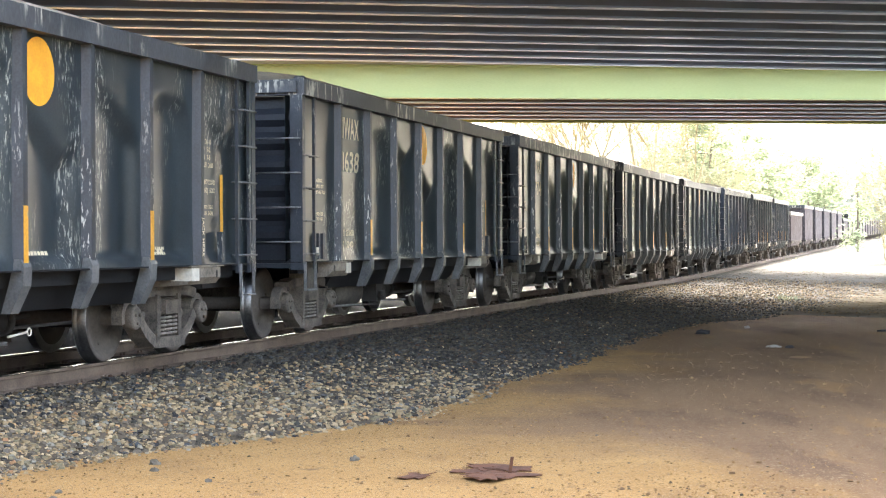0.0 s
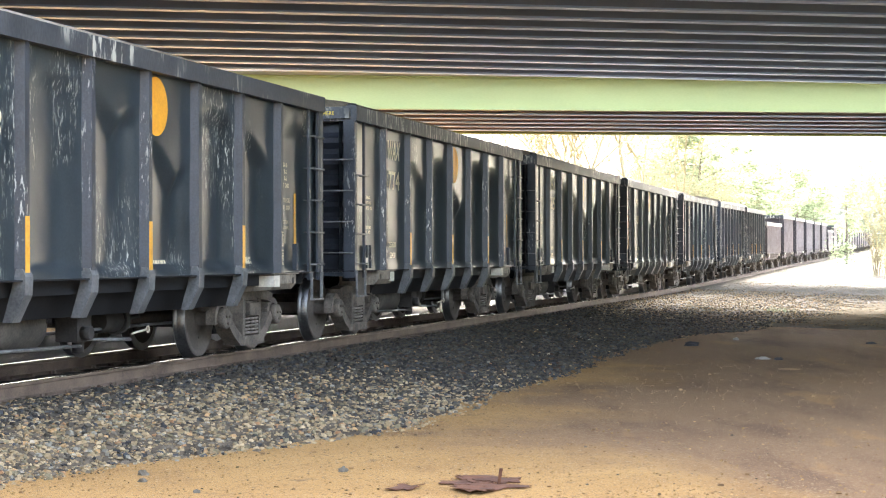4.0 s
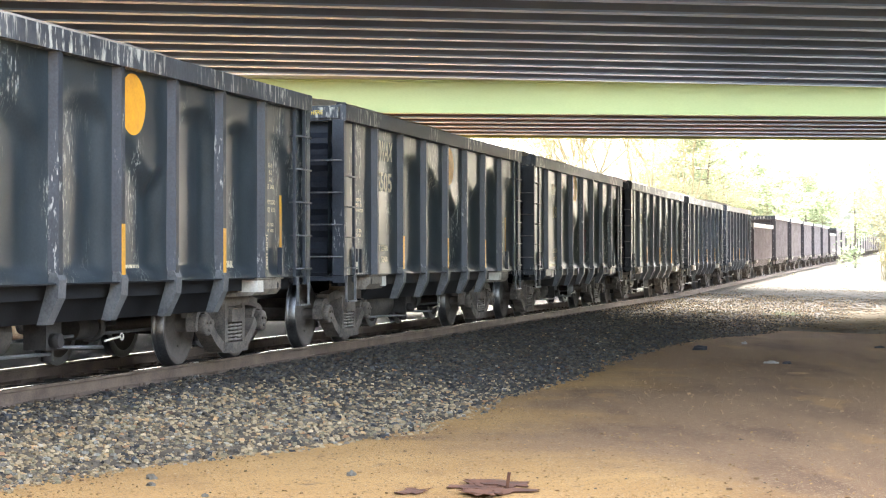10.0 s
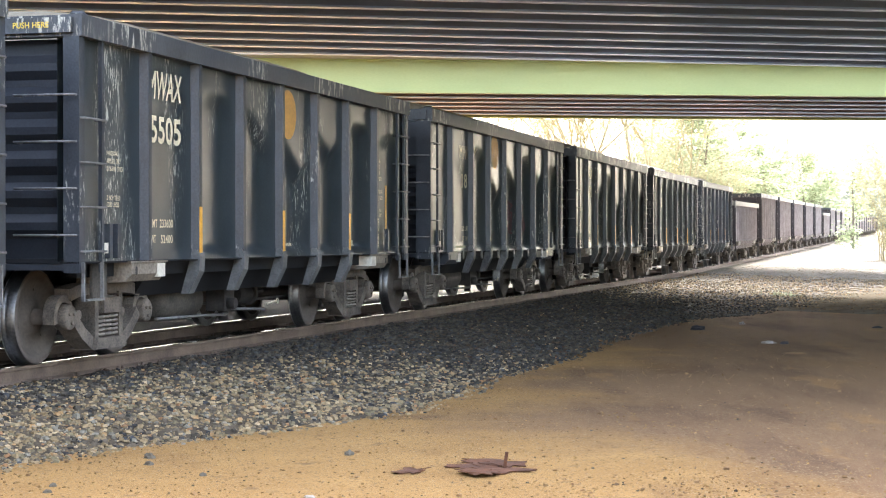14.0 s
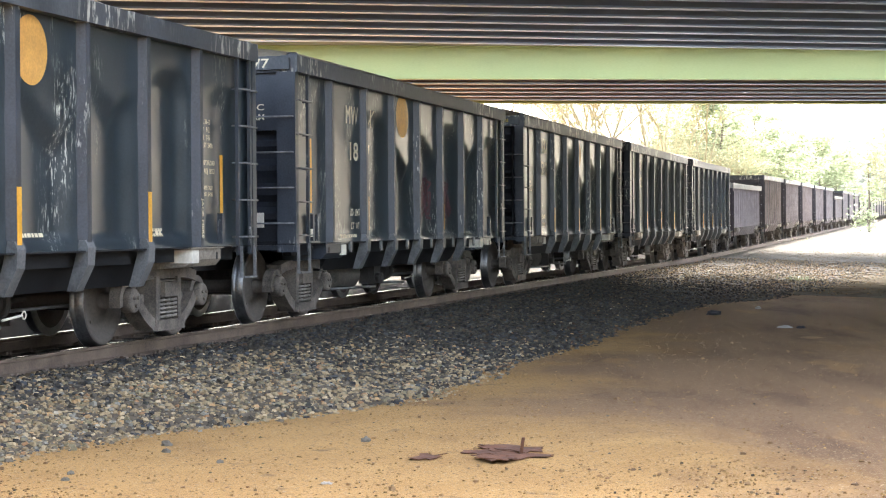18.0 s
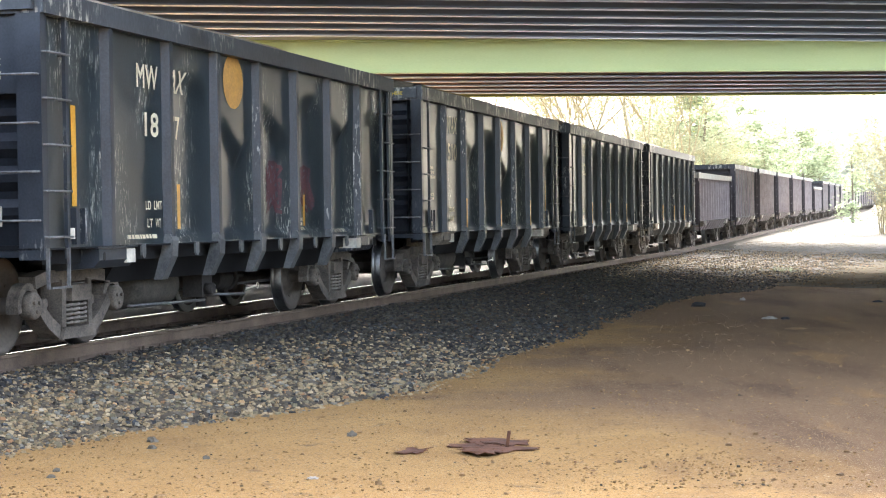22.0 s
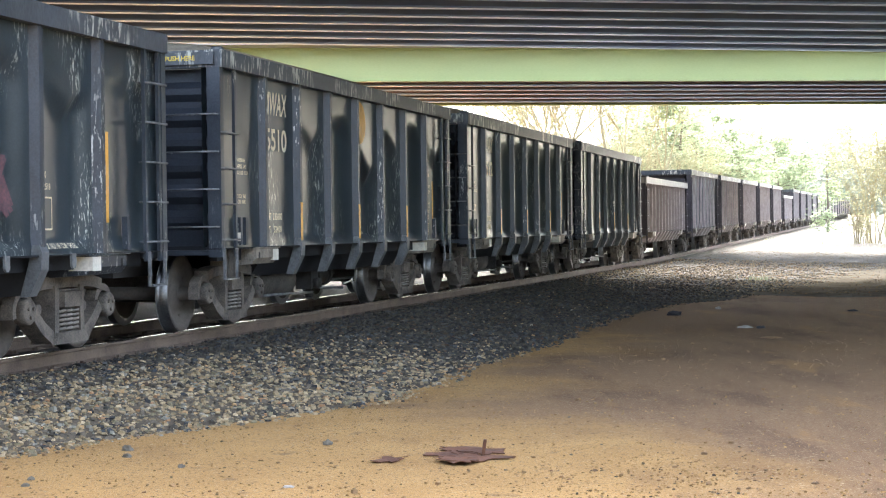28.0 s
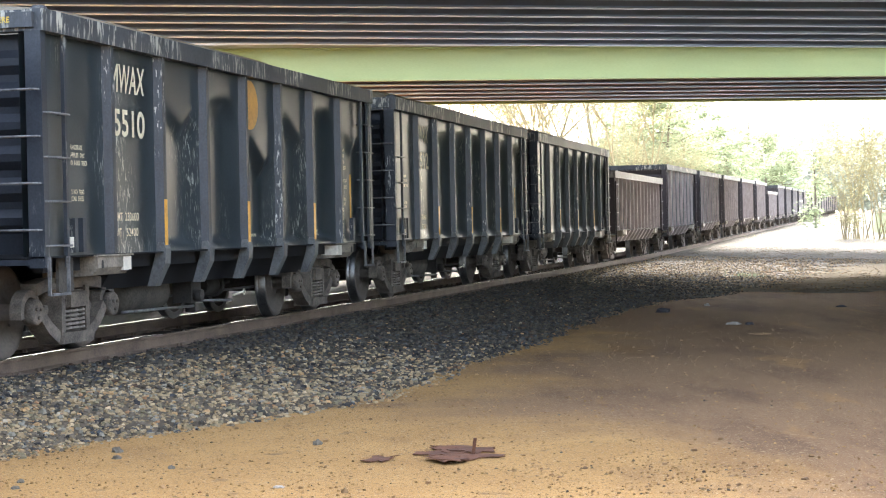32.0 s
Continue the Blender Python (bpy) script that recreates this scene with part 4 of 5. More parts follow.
    both(part("coupler", bm, M_TRUCK, car, "rusty knuckle coupler", bevel=0.015), Matrix(), car)
    if detail:
        bm = bmesh.new()
        pts = [Vector((-half - 0.1, 0.3, 0.75)), Vector((-half - 0.2, 0.3, 0.55)), Vector((-half - 0.34, 0.26, 0.42)), Vector((-half - 0.52, 0.18, 0.42)), Vector((-half - 0.58, 0.14, 0.5))]
        for a, b in zip(pts, pts[1:]):
            bm_cyl(bm, a, b, 0.024, 8)
        both(part("air_hose", bm, M_UNDER, car), Matrix(), car)

    # trucks and their jacking boxes
    for s in (-1, 1):
        truck(car, s * TRUCK_AT)
    bm = bmesh.new()
    bm_prism(bm, [(-FACE - 0.01, SILL - 0.02), (-FACE - 0.01, SILL - 0.13), (-FACE + 0.05, SILL - 0.2), (-1.0, SILL - 0.24), (-1.0, SILL - 0.02)], "x", -0.40, 0.40)
    bm_box(bm, -0.46, 0.44, -FACE - 0.03, -1.2, SILL - 0.016, SILL - 0.002)
    box = part("bolster_end", bm, paint if kind == "wide" else M_BOX, car, "dusty bolster end with a cream painted corner" if kind != "wide" else "", bevel=0.01)
    bm = bmesh.new()
    bm_box(bm, 0.21, 0.402, -FACE - 0.016, -1.35, SILL - 0.165, SILL - 0.03)
    patch = part("painted_corner", bm, M_CREAM, box, "cream painted corner")
    bm = bmesh.new()
    bm_cyl(bm, (-0.29, -FACE - 0.014, SILL - 0.115), (-0.29, -FACE + 0.03, SILL - 0.115), 0.022, 10)
    bm_cyl(bm, (-0.29, -FACE - 0.014, SILL - 0.075), (-0.29, -FACE + 0.03, SILL - 0.075), 0.022, 10)
    bm_box(bm, -0.312, -0.268, -FACE - 0.0139, -FACE + 0.03, SILL - 0.115, SILL - 0.075)
    hole = part("jack_hole", bm, M_UNDER, box)
    for k, m in enumerate((Matrix.Translation((-TRUCK_AT, 0, 0)), Matrix.Translation((TRUCK_AT, 0, 0)) @ Matrix.Diagonal((-1, 1, 1, 1)))):
        for f in (Matrix(), FLIP):
            if k == 0 and f == Matrix():
                box.matrix_basis = m
                continue
            b2 = again(box, f @ m, car)
            again(patch, Matrix(), b2)
            again(hole, Matrix(), b2)

    if not detail:
        for x0 in (-half + 0.04, half - 0.50):
            stile = part("ladder", box_of(x0, x0 + 0.03, -FACE - 0.04, -FACE, SILL - 0.4, top - 0.3), paint, car)
            far = again(stile, FLIP, car)
            for k in range(5):
                bm = bmesh.new()
                bm_cyl(bm, (x0, -FACE - 0.03, SILL + 0.1 + k * 0.41), (x0 + 0.46, -FACE - 0.03, SILL + 0.1 + k * 0.41), 0.014, 5)
                rg = part("rung", bm, M_RUNG, stile)
                again(rg, Matrix(), far)
        return car

    # ladders, steps and grab irons
    for x0, rungs in ((-half + 0.03, 4 if kind == "ribbed" else 5), (half - 0.53, 5)):
        ladder = far = None
        for x in ((x0 + 0.47,) if x0 < 0 else (x0, x0 + 0.36)):
            b = box_of(x - 0.025, x + 0.025, -FACE - 0.0, -SHEET - 0.05, SILL - 0.1, top - 0.2)
            if ladder is None:
                ladder = part("ladder", b, paint, car, bevel=0.004)
                far = again(ladder, FLIP, car)
            else:
                again(part("stile", b, paint, ladder, bevel=0.004), Matrix(), far)
        for k in range(rungs):
            z = SILL + 0.10 + k * 0.41
            rg = part("rung", rung(None, x0 + 0.0, x0 + 0.47, z), M_RUNG, ladder)
            again(rg, Matrix(), far)
        bm = bmesh.new()
        for x in (x0 + 0.02, x0 + 0.42):
            bm_box(bm, x - 0.012, x + 0.012, -FACE - 0.03, -FACE, SILL - 0.36, SILL)
        for z in (SILL - 0.35,):
            bm_box(bm, x0 + 0.032, x0 + 0.408, -FACE - 0.05, -FACE + 0.01, z - 0.010, z + 0.010)
        both(part("stirrup_step", bm, M_RUNG, car, bevel=0.003), Matrix(), car)
    iron = None
    for k in range(4):
        z = SILL + 0.25 + k * 0.43
        if iron is None:
            bm = bmesh.new()
            bm_cyl(bm, (-half - 0.06, -1.55, 0), (-half - 0.06, -0.95, 0), 0.012, 6)
            for y in (-1.55, -0.95):
                bm_cyl(bm, (-half - 0.06, y, 0), (-half + 0.1, y, 0), 0.011, 6)
            iron = part("grab_iron", bm, M_RUNG, car)
            iron.matrix_basis = Matrix.Translation((0, 0, z))
        else:
            again(iron, Matrix.Translation((0, 0, z)), car)
        again(iron, FLIP @ Matrix.Translation((0, 0, z)), car)

    # brake gear and pipes under the floor
    bm = bmesh.new()
    bm_lathe(bm, [(0.02, -0.62), (0.17, -0.60), (0.235, -0.50), (0.24, 0.50), (0.18, 0.60), (0.02, 0.62)], 24, "x")
    tank = part("air_reservoir", bm, M_TANK, car, "dusty grey round-ended air reservoir", smooth=True)
    tank.matrix_basis = Matrix.Translation((-1.55, -0.72, 0.52))
    bm = bmesh.new()
    bm_cyl(bm, (0.0, 0, 0), (0.45, 0, 0), 0.13, 18)
    bm_cyl(bm, (0.45, 0, 0), (0.55, 0, 0), 0.16, 18)
    bm_cyl(bm, (0.55, 0, 0), (1.1, 0, 0.02), 0.025, 8)
    cyl = part("brake_cylinder", bm, M_UNDER, car)
    cyl.matrix_basis = Matrix.Translation((0.9, -0.55, 0.50))
    bm = bmesh.new()
    bm_box(bm, -0.16, 0.16, -0.12, 0.12, -0.14, 0.12)
    bm_cyl(bm, (-0.05, -0.12, -0.05), (-0.05, -0.22, -0.05), 0.07, 12)
    bm_cyl(bm, (0.1, 0, -0.12), (0.1, 0, -0.26), 0.06, 12)
    v = part("brake_valve", bm, M_UNDER, car, bevel=0.012)
    v.matrix_basis = Matrix.Translation((-0.25, -0.85, 0.48))
    for a, b in (((-3.3, -0.6, 0.42), (3.3, -0.6, 0.42)), ((-0.2, -0.95, 0.36), (0.35, -1.2, 0.34)), ((-2.4, -0.95, 0.33), (-0.3, -0.95, 0.30))):
        bm = bmesh.new()
        bm_cyl(bm, a, b, 0.018, 8)
        part("brake_rod", bm, M_RUNG, car)
    bm = bmesh.new()
    bm_cyl(bm, (0.35, -1.22, 0.40), (0.66, -1.24, 0.43), 0.012, 6)
    bm_lathe_at = Matrix.Translation((0.70, -1.24, 0.43))
    for k in range(10):
        a, b = k * math.tau / 10, (k + 1) * math.tau / 10
        bm_cyl(bm, bm_lathe_at @ Vector((0.035 * math.cos(a), 0, 0.035 * math.sin(a))), bm_lathe_at @ Vector((0.035 * math.cos(b), 0, 0.035 * math.sin(b))), 0.008, 5)
    part("release_rod", bm, M_CREAM, car, "pale bleed rod with a ring end")
    for x in (-half + 0.72, -half + 0.9, half - 0.95):
        part("bracket", box_of(x, x + 0.07, -SHEET - 0.05, -SHEET + 0.01, SILL + 0.03, SILL + 0.36), paint, car)
    bm = bmesh.new()
    bm_box(bm, -half + 0.52, -half + 0.60, -FACE - 0.008, -FACE + 0.02, SILL + 0.08, SILL + 0.18)
    part("routing_board", bm, M_CREAM, car, "small cream board")

    # reflective strips on the ribs and on the sheets
    args = (edges, top, seed)

    def strip(x, z0, z1, w=0.055):
        return part("reflective_strip", box_of(x - w, x + w, -FACE - 0.004, -FACE + 0.02, z0, z1), M_STRIP, car, "faded orange reflective strip")

    def sheet_strip(x, z0, z1, w=0.045):
        bm = bmesh.new()
        rows = [[bm.verts.new((px, -SHEET - bulge(px, z0 + (z1 - z0) * k / 8, *args) - 0.007, z0 + (z1 - z0) * k / 8)) for px in (x - w, x + w)] for k in range(9)]
        for a, b in zip(rows, rows[1:]):
            bm.faces.new((a[0], a[1], b[1], b[0]))
        return part("reflective_strip", bm, M_STRIP, car, "faded orange reflective strip")
    if kind == "ribbed":
        for i in (1, 3, 5):
            strip(ribs[i] + 0.0, SILL + 0.06, SILL + 0.56, 0.04)
        sheet_strip(half - 0.72, SILL + 0.12, SILL + 1.0)
    elif kind == "wide":
        sheet_strip(-4.72, SILL + 0.38, SILL + 1.31, 0.05)
        sheet_strip(-2.18, SILL + 0.15, SILL + 0.62, 0.05)
        sheet_strip(2.00, SILL + 0.15, SILL + 0.55)
        sheet_strip(4.25, SILL + 0.30, SILL + 1.20)
    for s in (-1, 1):
        if kind == "wide":
            break
        plate = part("step_plate", box_of(-half + 0.50, -half + 0.82, -1.47, -1.44, SILL - 0.34, SILL - 0.02), M_TANK, car, "dusty hanging step plate") if s < 0 else plate
        if s > 0:
            again(plate, FLIP, car)

    # painted marks
    if kind == "ribbed":
        mid = ribs[0] + 0.50
        if number:
            lettering(car, "MWAX", mid + 0.05, 2.76, 0.285, *args, M_WHITE, 0.86, label="white painted reporting letters")
            lettering(car, number, mid + 0.10, 2.31, 0.275, *args, M_WHITE, 0.80, label="white painted number")
            lettering(car, "LMT 233600", mid, 1.36, 0.085, *args, M_WHITE, 0.62, label="white painted load limit")
            lettering(car, "WT  52400", mid, 1.20, 0.085, *args, M_WHITE, 0.58, label="white painted light weight")
        for words, z, wide in (("HANDBRAKE", 2.03, 0.27), ("APPLIES ONLY", 1.955, 0.32), ("ON B-END TRUCK", 1.88, 0.38), ("2 INCH TREAD", 1.60, 0.30), ("COND. SHOES", 1.535, 0.28)):
            lettering(car, words, -half + 0.76 + wide / 2, z, 0.046, *args, M_WHITE, wide, label="small cream stencilled words")
        bars(car, ribs[3] + 0.25, SILL + 0.13, 1, 0.5, 0.035, *args, M_WHITE)
        bars(car, ribs[5] + 0.25, SILL + 0.17, 2, 0.42, 0.03, *args, M_WHITE)
        bars(car, ribs[6] - 0.9, SILL + 0.13, 1, 0.2, 0.05, *args, M_WHITE)
        for words, z, tall, wide in (("IL 36-10", 2.33, 0.055, 0.30), ("IW  9-2", 2.245, 0.055, 0.28), ("IH  7-5", 2.16, 0.055, 0.28), ("CUFT 2400", 2.075, 0.055, 0.37),
                                     ("EMPTY/LOAD", 1.89, 0.055, 0.43), ("0 ADJ. BLOCK", 1.80, 0.055, 0.43), ("2 INCH TREAD", 1.62, 0.042, 0.36), ("COND. SHOES", 1.55, 0.042, 0.36)):
            lettering(car, words, ribs[6] + 0.22 + wide / 2, z, tall, *args, M_WHITE, wide, label="cream stencilled words")
        o = new("lettering", text_mesh("JACK HERE", 0.055, M_WHITE, 0.42))
        o.parent, o.matrix_basis = car, Matrix.Translation((ribs[6], -FACE - 0.006, SILL + 0.30)) @ Matrix.Rotation(math.pi / 2, 4, "Y")
        tagged(o, label="cream stencilled words down the rib")
        if emblem:
            disc_mark(car, ribs[3] + disc, 2.74, 0.305, *args, M_ORANGE if emblem > 0.5 else M_FADED, ribs[3] + 0.09)
    elif kind == "wide":
        lug = None
        for a, b in zip(ribs, ribs[1:]):
            m = Matrix.Translation(((a + b) / 2 - 0.05, 0, 0))
            if lug is None:
                bm = bmesh.new()
                bm_prism(bm, [(-0.045, SILL + 0.01), (-0.045, SILL - 0.10), (-0.02, SILL - 0.13), (0.02, SILL - 0.13), (0.045, SILL - 0.10), (0.045, SILL + 0.01)], "y", -FACE - 0.012, -FACE + 0.012)
                lug = part("lug", bm, M_GUSSET, car, bevel=0.004)
                lug.matrix_basis = m
            else:
                again(lug, m, car)
            again(lug, FLIP @ m, car)
        x = -3.08
        lettering(car, "MW", x, 2.67, 0.24, *args, M_WHITE, 0.52, label="white painted reporting letters")
        lettering(car, "AX", -2.26, 2.67, 0.24, *args, M_WHITE, 0.50, label="white painted reporting letters")
        lettering(car, number[:2], x + 0.10, 2.19, 0.24, *args, M_WHITE, 0.30, label="white painted number")
        lettering(car, number[2:], -2.30, 2.19, 0.24, *args, M_WHITE, 0.34, label="white painted number")
        me = text_mesh(number, 0.11, M_WHITE, 0.40)
        o = new("lettering", me)
        o.parent, o.matrix_basis = car, Matrix.Translation((-half - 0.056, -1.05, top - 0.10)) @ Matrix.Rotation(-math.pi / 2, 4, "Z")
        tagged(o, label="white painted number on the end chord")
        lettering(car, "LD LMT", x + 0.15, 1.38, 0.09, *args, M_WHITE, 0.36, label="white painted load limit")
        lettering(car, "LT WT", x + 0.15, 1.20, 0.09, *args, M_WHITE, 0.30, label="white painted light weight")
        lettering(car, "500", -2.38, 1.38, 0.09, *args, M_BOX, 0.2, label="worn painted figures")
        lettering(car, "00", -2.40, 1.20, 0.09, *args, M_BOX, 0.14, label="worn painted figures")
        for words, z in (("SS C", top - 0.62), ("BEAM", top - 0.74)):
            o = new("lettering", text_mesh(words, 0.075, M_WHITE, 0.28))
            o.parent, o.matrix_basis = car, Matrix.Translation((-half + 0.058, -1.02, z)) @ Matrix.Rotation(-math.pi / 2, 4, "Z")
            tagged(o, label="white painted words on the end panel")
        bm = bmesh.new()
        bm_box(bm, -half + 0.06, -half + 0.075, -1.40, 1.40, top - 0.9, top - 0.204)
        both(part("end_panel", bm, paint, car, "flat upper end panel"), Matrix(), car)
        bars(car, ribs[1] - 0.95, SILL + 0.06, 1, 0.7, 0.04, *args, M_WHITE)
        bars(car, ribs[4] + 0.4, SILL + 0.22, 3, 0.2, 0.035, *args, M_WHITE)
        lettering(car, "36-10", ribs[5] + 0.22, 1.73, 0.06, *args, M_WHITE, 0.22, label="cream stencilled figures")
        lettering(car, "FT 2518", ribs[5] + 0.28, 1.62, 0.06, *args, M_WHITE, 0.34, label="cream stencilled figures")
        lettering(car, "2 INCH HF COMP SHOES", ribs[5] + 0.60, 1.07, 0.05, *args, M_WHITE, 0.66, label="cream stencilled words")
        bm = bmesh.new()
        x0, x1, z0, z1, w = ribs[5] + 0.12, ribs[5] + 0.50, 1.22, 1.53, 0.016
        for a, b, c, d in ((x0, x1, z0, z0 + w), (x0, x1, z1 - w, z1), (x0, x0 + w, z0 + w, z1 - w), (x1 - w, x1, z0 + w, z1 - w)):
            n = 8
            row = [[bm.verts.new((a + (b - a) * k / n, -SHEET - bulge(a + (b - a) * k / n, z, *args) - 0.006, z)) for z in (c, d)] for k in range(n + 1)]
            for p, q in zip(row, row[1:]):
                bm.faces.new((p[0], q[0], q[1], p[1]))
        tagged(part("stencilled_box", bm, M_WHITE, car, "cream stencilled outline box"), kind="stuff")
        disc_mark(car, ribs[2] + 0.64, 2.80, 0.31, *args, M_FADED, ribs[2] + 0.09)
        for gx, gz, gw in ((0.55, 1.30, 0.55), (1.75, 1.25, 0.6)):
            bm = bmesh.new()
            rng = random.Random(int(gx * 10))
            q = Vector((gx, 0, gz))
            for k in range(30):
                p, q = q, Vector((gx + rng.uniform(0, gw), 0, gz + rng.uniform(0, 0.65)))
                d = (q - p).normalized()
                side = Vector((-d.z, 0, d.x)) * 0.022
                steps = 6
                row = [[bm.verts.new((v.x, -SHEET - bulge(v.x, v.z, *args) - 0.006, v.z)) for v in (p.lerp(q, i / steps) + side, p.lerp(q, i / steps) - side)] for i in range(steps + 1)]
                for a, c in zip(row, row[1:]):
                    bm.faces.new((a[0], a[1], c[1], c[0]))
            tagged(part("graffiti", bm, M_PINK, car, "faded pink spray-paint scribble"), kind="stuff")
        part("white_placard", box_of(-half + 0.04, -half + 0.056, -1.15, -0.85, SILL + 0.20, SILL + 0.38), M_CREAM, car, "blank white placard on the end")
    if push:
        me = text_mesh("PUSH HERE", 0.055, M_YELLOW, 0.36)
        o = new("lettering", me)
        o.parent, o.matrix_basis = car, Matrix.Translation((-half - 0.056, -1.12, top - 0.10)) @ Matrix.Rotation(-math.pi / 2, 4, "Z")
        tagged(o, label="yellow painted words on the end chord")
    return car


# ---------------------------------------------------------------- the train
def rolled(t):
    """Metres that the slowing train has come by t seconds."""
    k = t / 10
    return 25.577 * k - 2.1596 * k * k - 0.2504 * k ** 3 + 0.0431 * k ** 4


CARS = []


def add_car(car, at):
    CARS.append((car, at))
    return car


near_cars = [("ribbed", 11, "3618", 1, False, 0.40, 14.08), ("ribbed", 12, "3638", 1, False, 0.32, 26.82), ("ribbed", 13, "3774", 0.6, True, 0.40, 39.31),
             ("ribbed", 14, "5505", 0.4, True, 0.38, 51.80), ("wide", 15, "1877", 0.4, False, 0.2, 64.18), ("ribbed", 16, "5510", 0.4, True, 0.33, 76.85),
             ("ribbed", 17, "5512", 0.3, False, 0.1, 89.28), ("ribbed", 18, "", 0, False, 0.1, 101.7)]
for kind, seed, number, emblem, push, disc, place in near_cars:
    add_car(gondola(kind, seed, number, emblem, push, disc=disc), place)
place = 114.3
low_car = add_car(gondola("low", 21, detail=False), place)
place += 12.95
distant_car = add_car(gondola("ribbed", 22, detail=False, faded=True), place)
for k in "TTTTLTTTTTTTTTTTTTTTTT":
    place += 13.2 if k == "L" else 12.48
    add_car(copy_thing(low_car if k == "L" else distant_car, Matrix()), place)


# ---------------------------------------------------------------- trees and brush
M_BARK = mat("bark", (0.10, 0.08, 0.06), (0.22, 0.18, 0.14), scale=4, rough=0.95, stretch=(1, 1, 0.3), bump=0.5)
M_TWIG = mat("pale_twigs", (0.25, 0.21, 0.12), (0.42, 0.36, 0.21), scale=3, rough=0.95, bump=0.1)


def leaf_material(name, dark, light, through_light=0.7):
    m = mat(name, dark, light, scale=0.6, rough=0.7, fine=4, bump=0.0, island=0.3)
    n, l = m.node_tree.nodes, m.node_tree.links
    b = n["Principled BSDF"]
    tr = n.new("ShaderNodeBsdfTranslucent")
    mx = n.new("ShaderNodeMixShader")
    mx.inputs[0].default_value = through_light
    l.new(b.inputs["Base Color"].links[0].from_socket, tr.inputs[0])
    l.new(b.outputs[0], mx.inputs[1])
    l.new(tr.outputs[0], mx.inputs[2])
    l.new(mx.outputs[0], n["Material Output"].inputs[0])
    return m


# Pine and skyline leaf colours lightened to stand in for distance haze.
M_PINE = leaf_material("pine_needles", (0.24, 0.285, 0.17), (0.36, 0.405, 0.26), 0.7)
M_HAZEPINE = leaf_material("pale_pine_needles", (0.27, 0.32, 0.19), (0.40, 0.44, 0.29), 0.7)
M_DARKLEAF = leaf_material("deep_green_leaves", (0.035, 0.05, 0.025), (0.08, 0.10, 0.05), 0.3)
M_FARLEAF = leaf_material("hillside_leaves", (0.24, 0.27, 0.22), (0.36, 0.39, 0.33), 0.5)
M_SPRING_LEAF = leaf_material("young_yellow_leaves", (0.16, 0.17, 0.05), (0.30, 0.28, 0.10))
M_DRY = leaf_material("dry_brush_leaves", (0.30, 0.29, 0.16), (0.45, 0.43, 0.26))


def tube(verts, faces, a, b, r0, r1, seg=5):
    d = (b - a).normalized()
    q = d.to_track_quat("Z", "Y")
    k = len(verts)
    for c, r in ((a, r0), (b, r1)):
        for j in range(seg):
            verts.append(c + q @ Vector((r * math.cos(j * math.tau / seg), r * math.sin(j * math.tau / seg), 0)))
    for j in range(seg):
        faces.append((k + j, k + (j + 1) % seg, k + seg + (j + 1) % seg, k + seg + j))


def leaf(verts, faces, rng, c, s, droop=0.0):
    n = Vector((rng.gauss(0, 1), rng.gauss(0, 1), rng.gauss(0, 1) - droop)).normalized()
    q = n.to_track_quat("Z", "Y")
    k = len(verts)
    for dx, dy in ((-0.5, 0), (0, -0.28), (0.55, 0), (0, 0.28)):
        verts.append(c + q @ Vector((dx * s, dy * s, 0.06 * s * rng.uniform(-1, 1))))
    faces.append((k, k + 1, k + 2, k + 3))


def plant(name, label, category, verts_t, faces_t, verts_l, faces_l, bark, leaves, at, crown="crown"):
    root = tagged(new(name), label, category)
    for nm, v, f, m in (("trunk", verts_t, faces_t, bark), (crown, verts_l, faces_l, leaves)):
        if not f:
            continue
        me = bpy.data.meshes.new(nm)
        me.from_pydata([tuple(p) for p in v], [], f)
        me.materials.append(m)
        o = new(nm, me)
        o.parent = root
    root.matrix_basis = Matrix.Translation(at)
    return root


def branching(rng, verts, faces, tips, a, d, length, r, depth, spread, up):
    n = 3
    p = a.copy()
    for i in range(n):
        d = (d + Vector((rng.gauss(0, 0.10), rng.gauss(0, 0.10), up * 0.08))).normalized()
        q = p + d * length / n
        tube(verts, faces, p, q, r * (1 - 0.22 * i), r * (1 - 0.22 * (i + 1)), 5 if depth > 2 else 3)
        if depth > 0 and i > 0:
            for _ in range(2):
                side = Vector((rng.gauss(0, 1), rng.gauss(0, 1), rng.gauss(0.3, 0.5))).normalized()
                branching(rng, verts, faces, tips, q, (d + side * spread).normalized(), length * rng.uniform(0.5, 0.72), r * 0.53, depth - 1, spread, up)
        p = q
    tips.append(p)


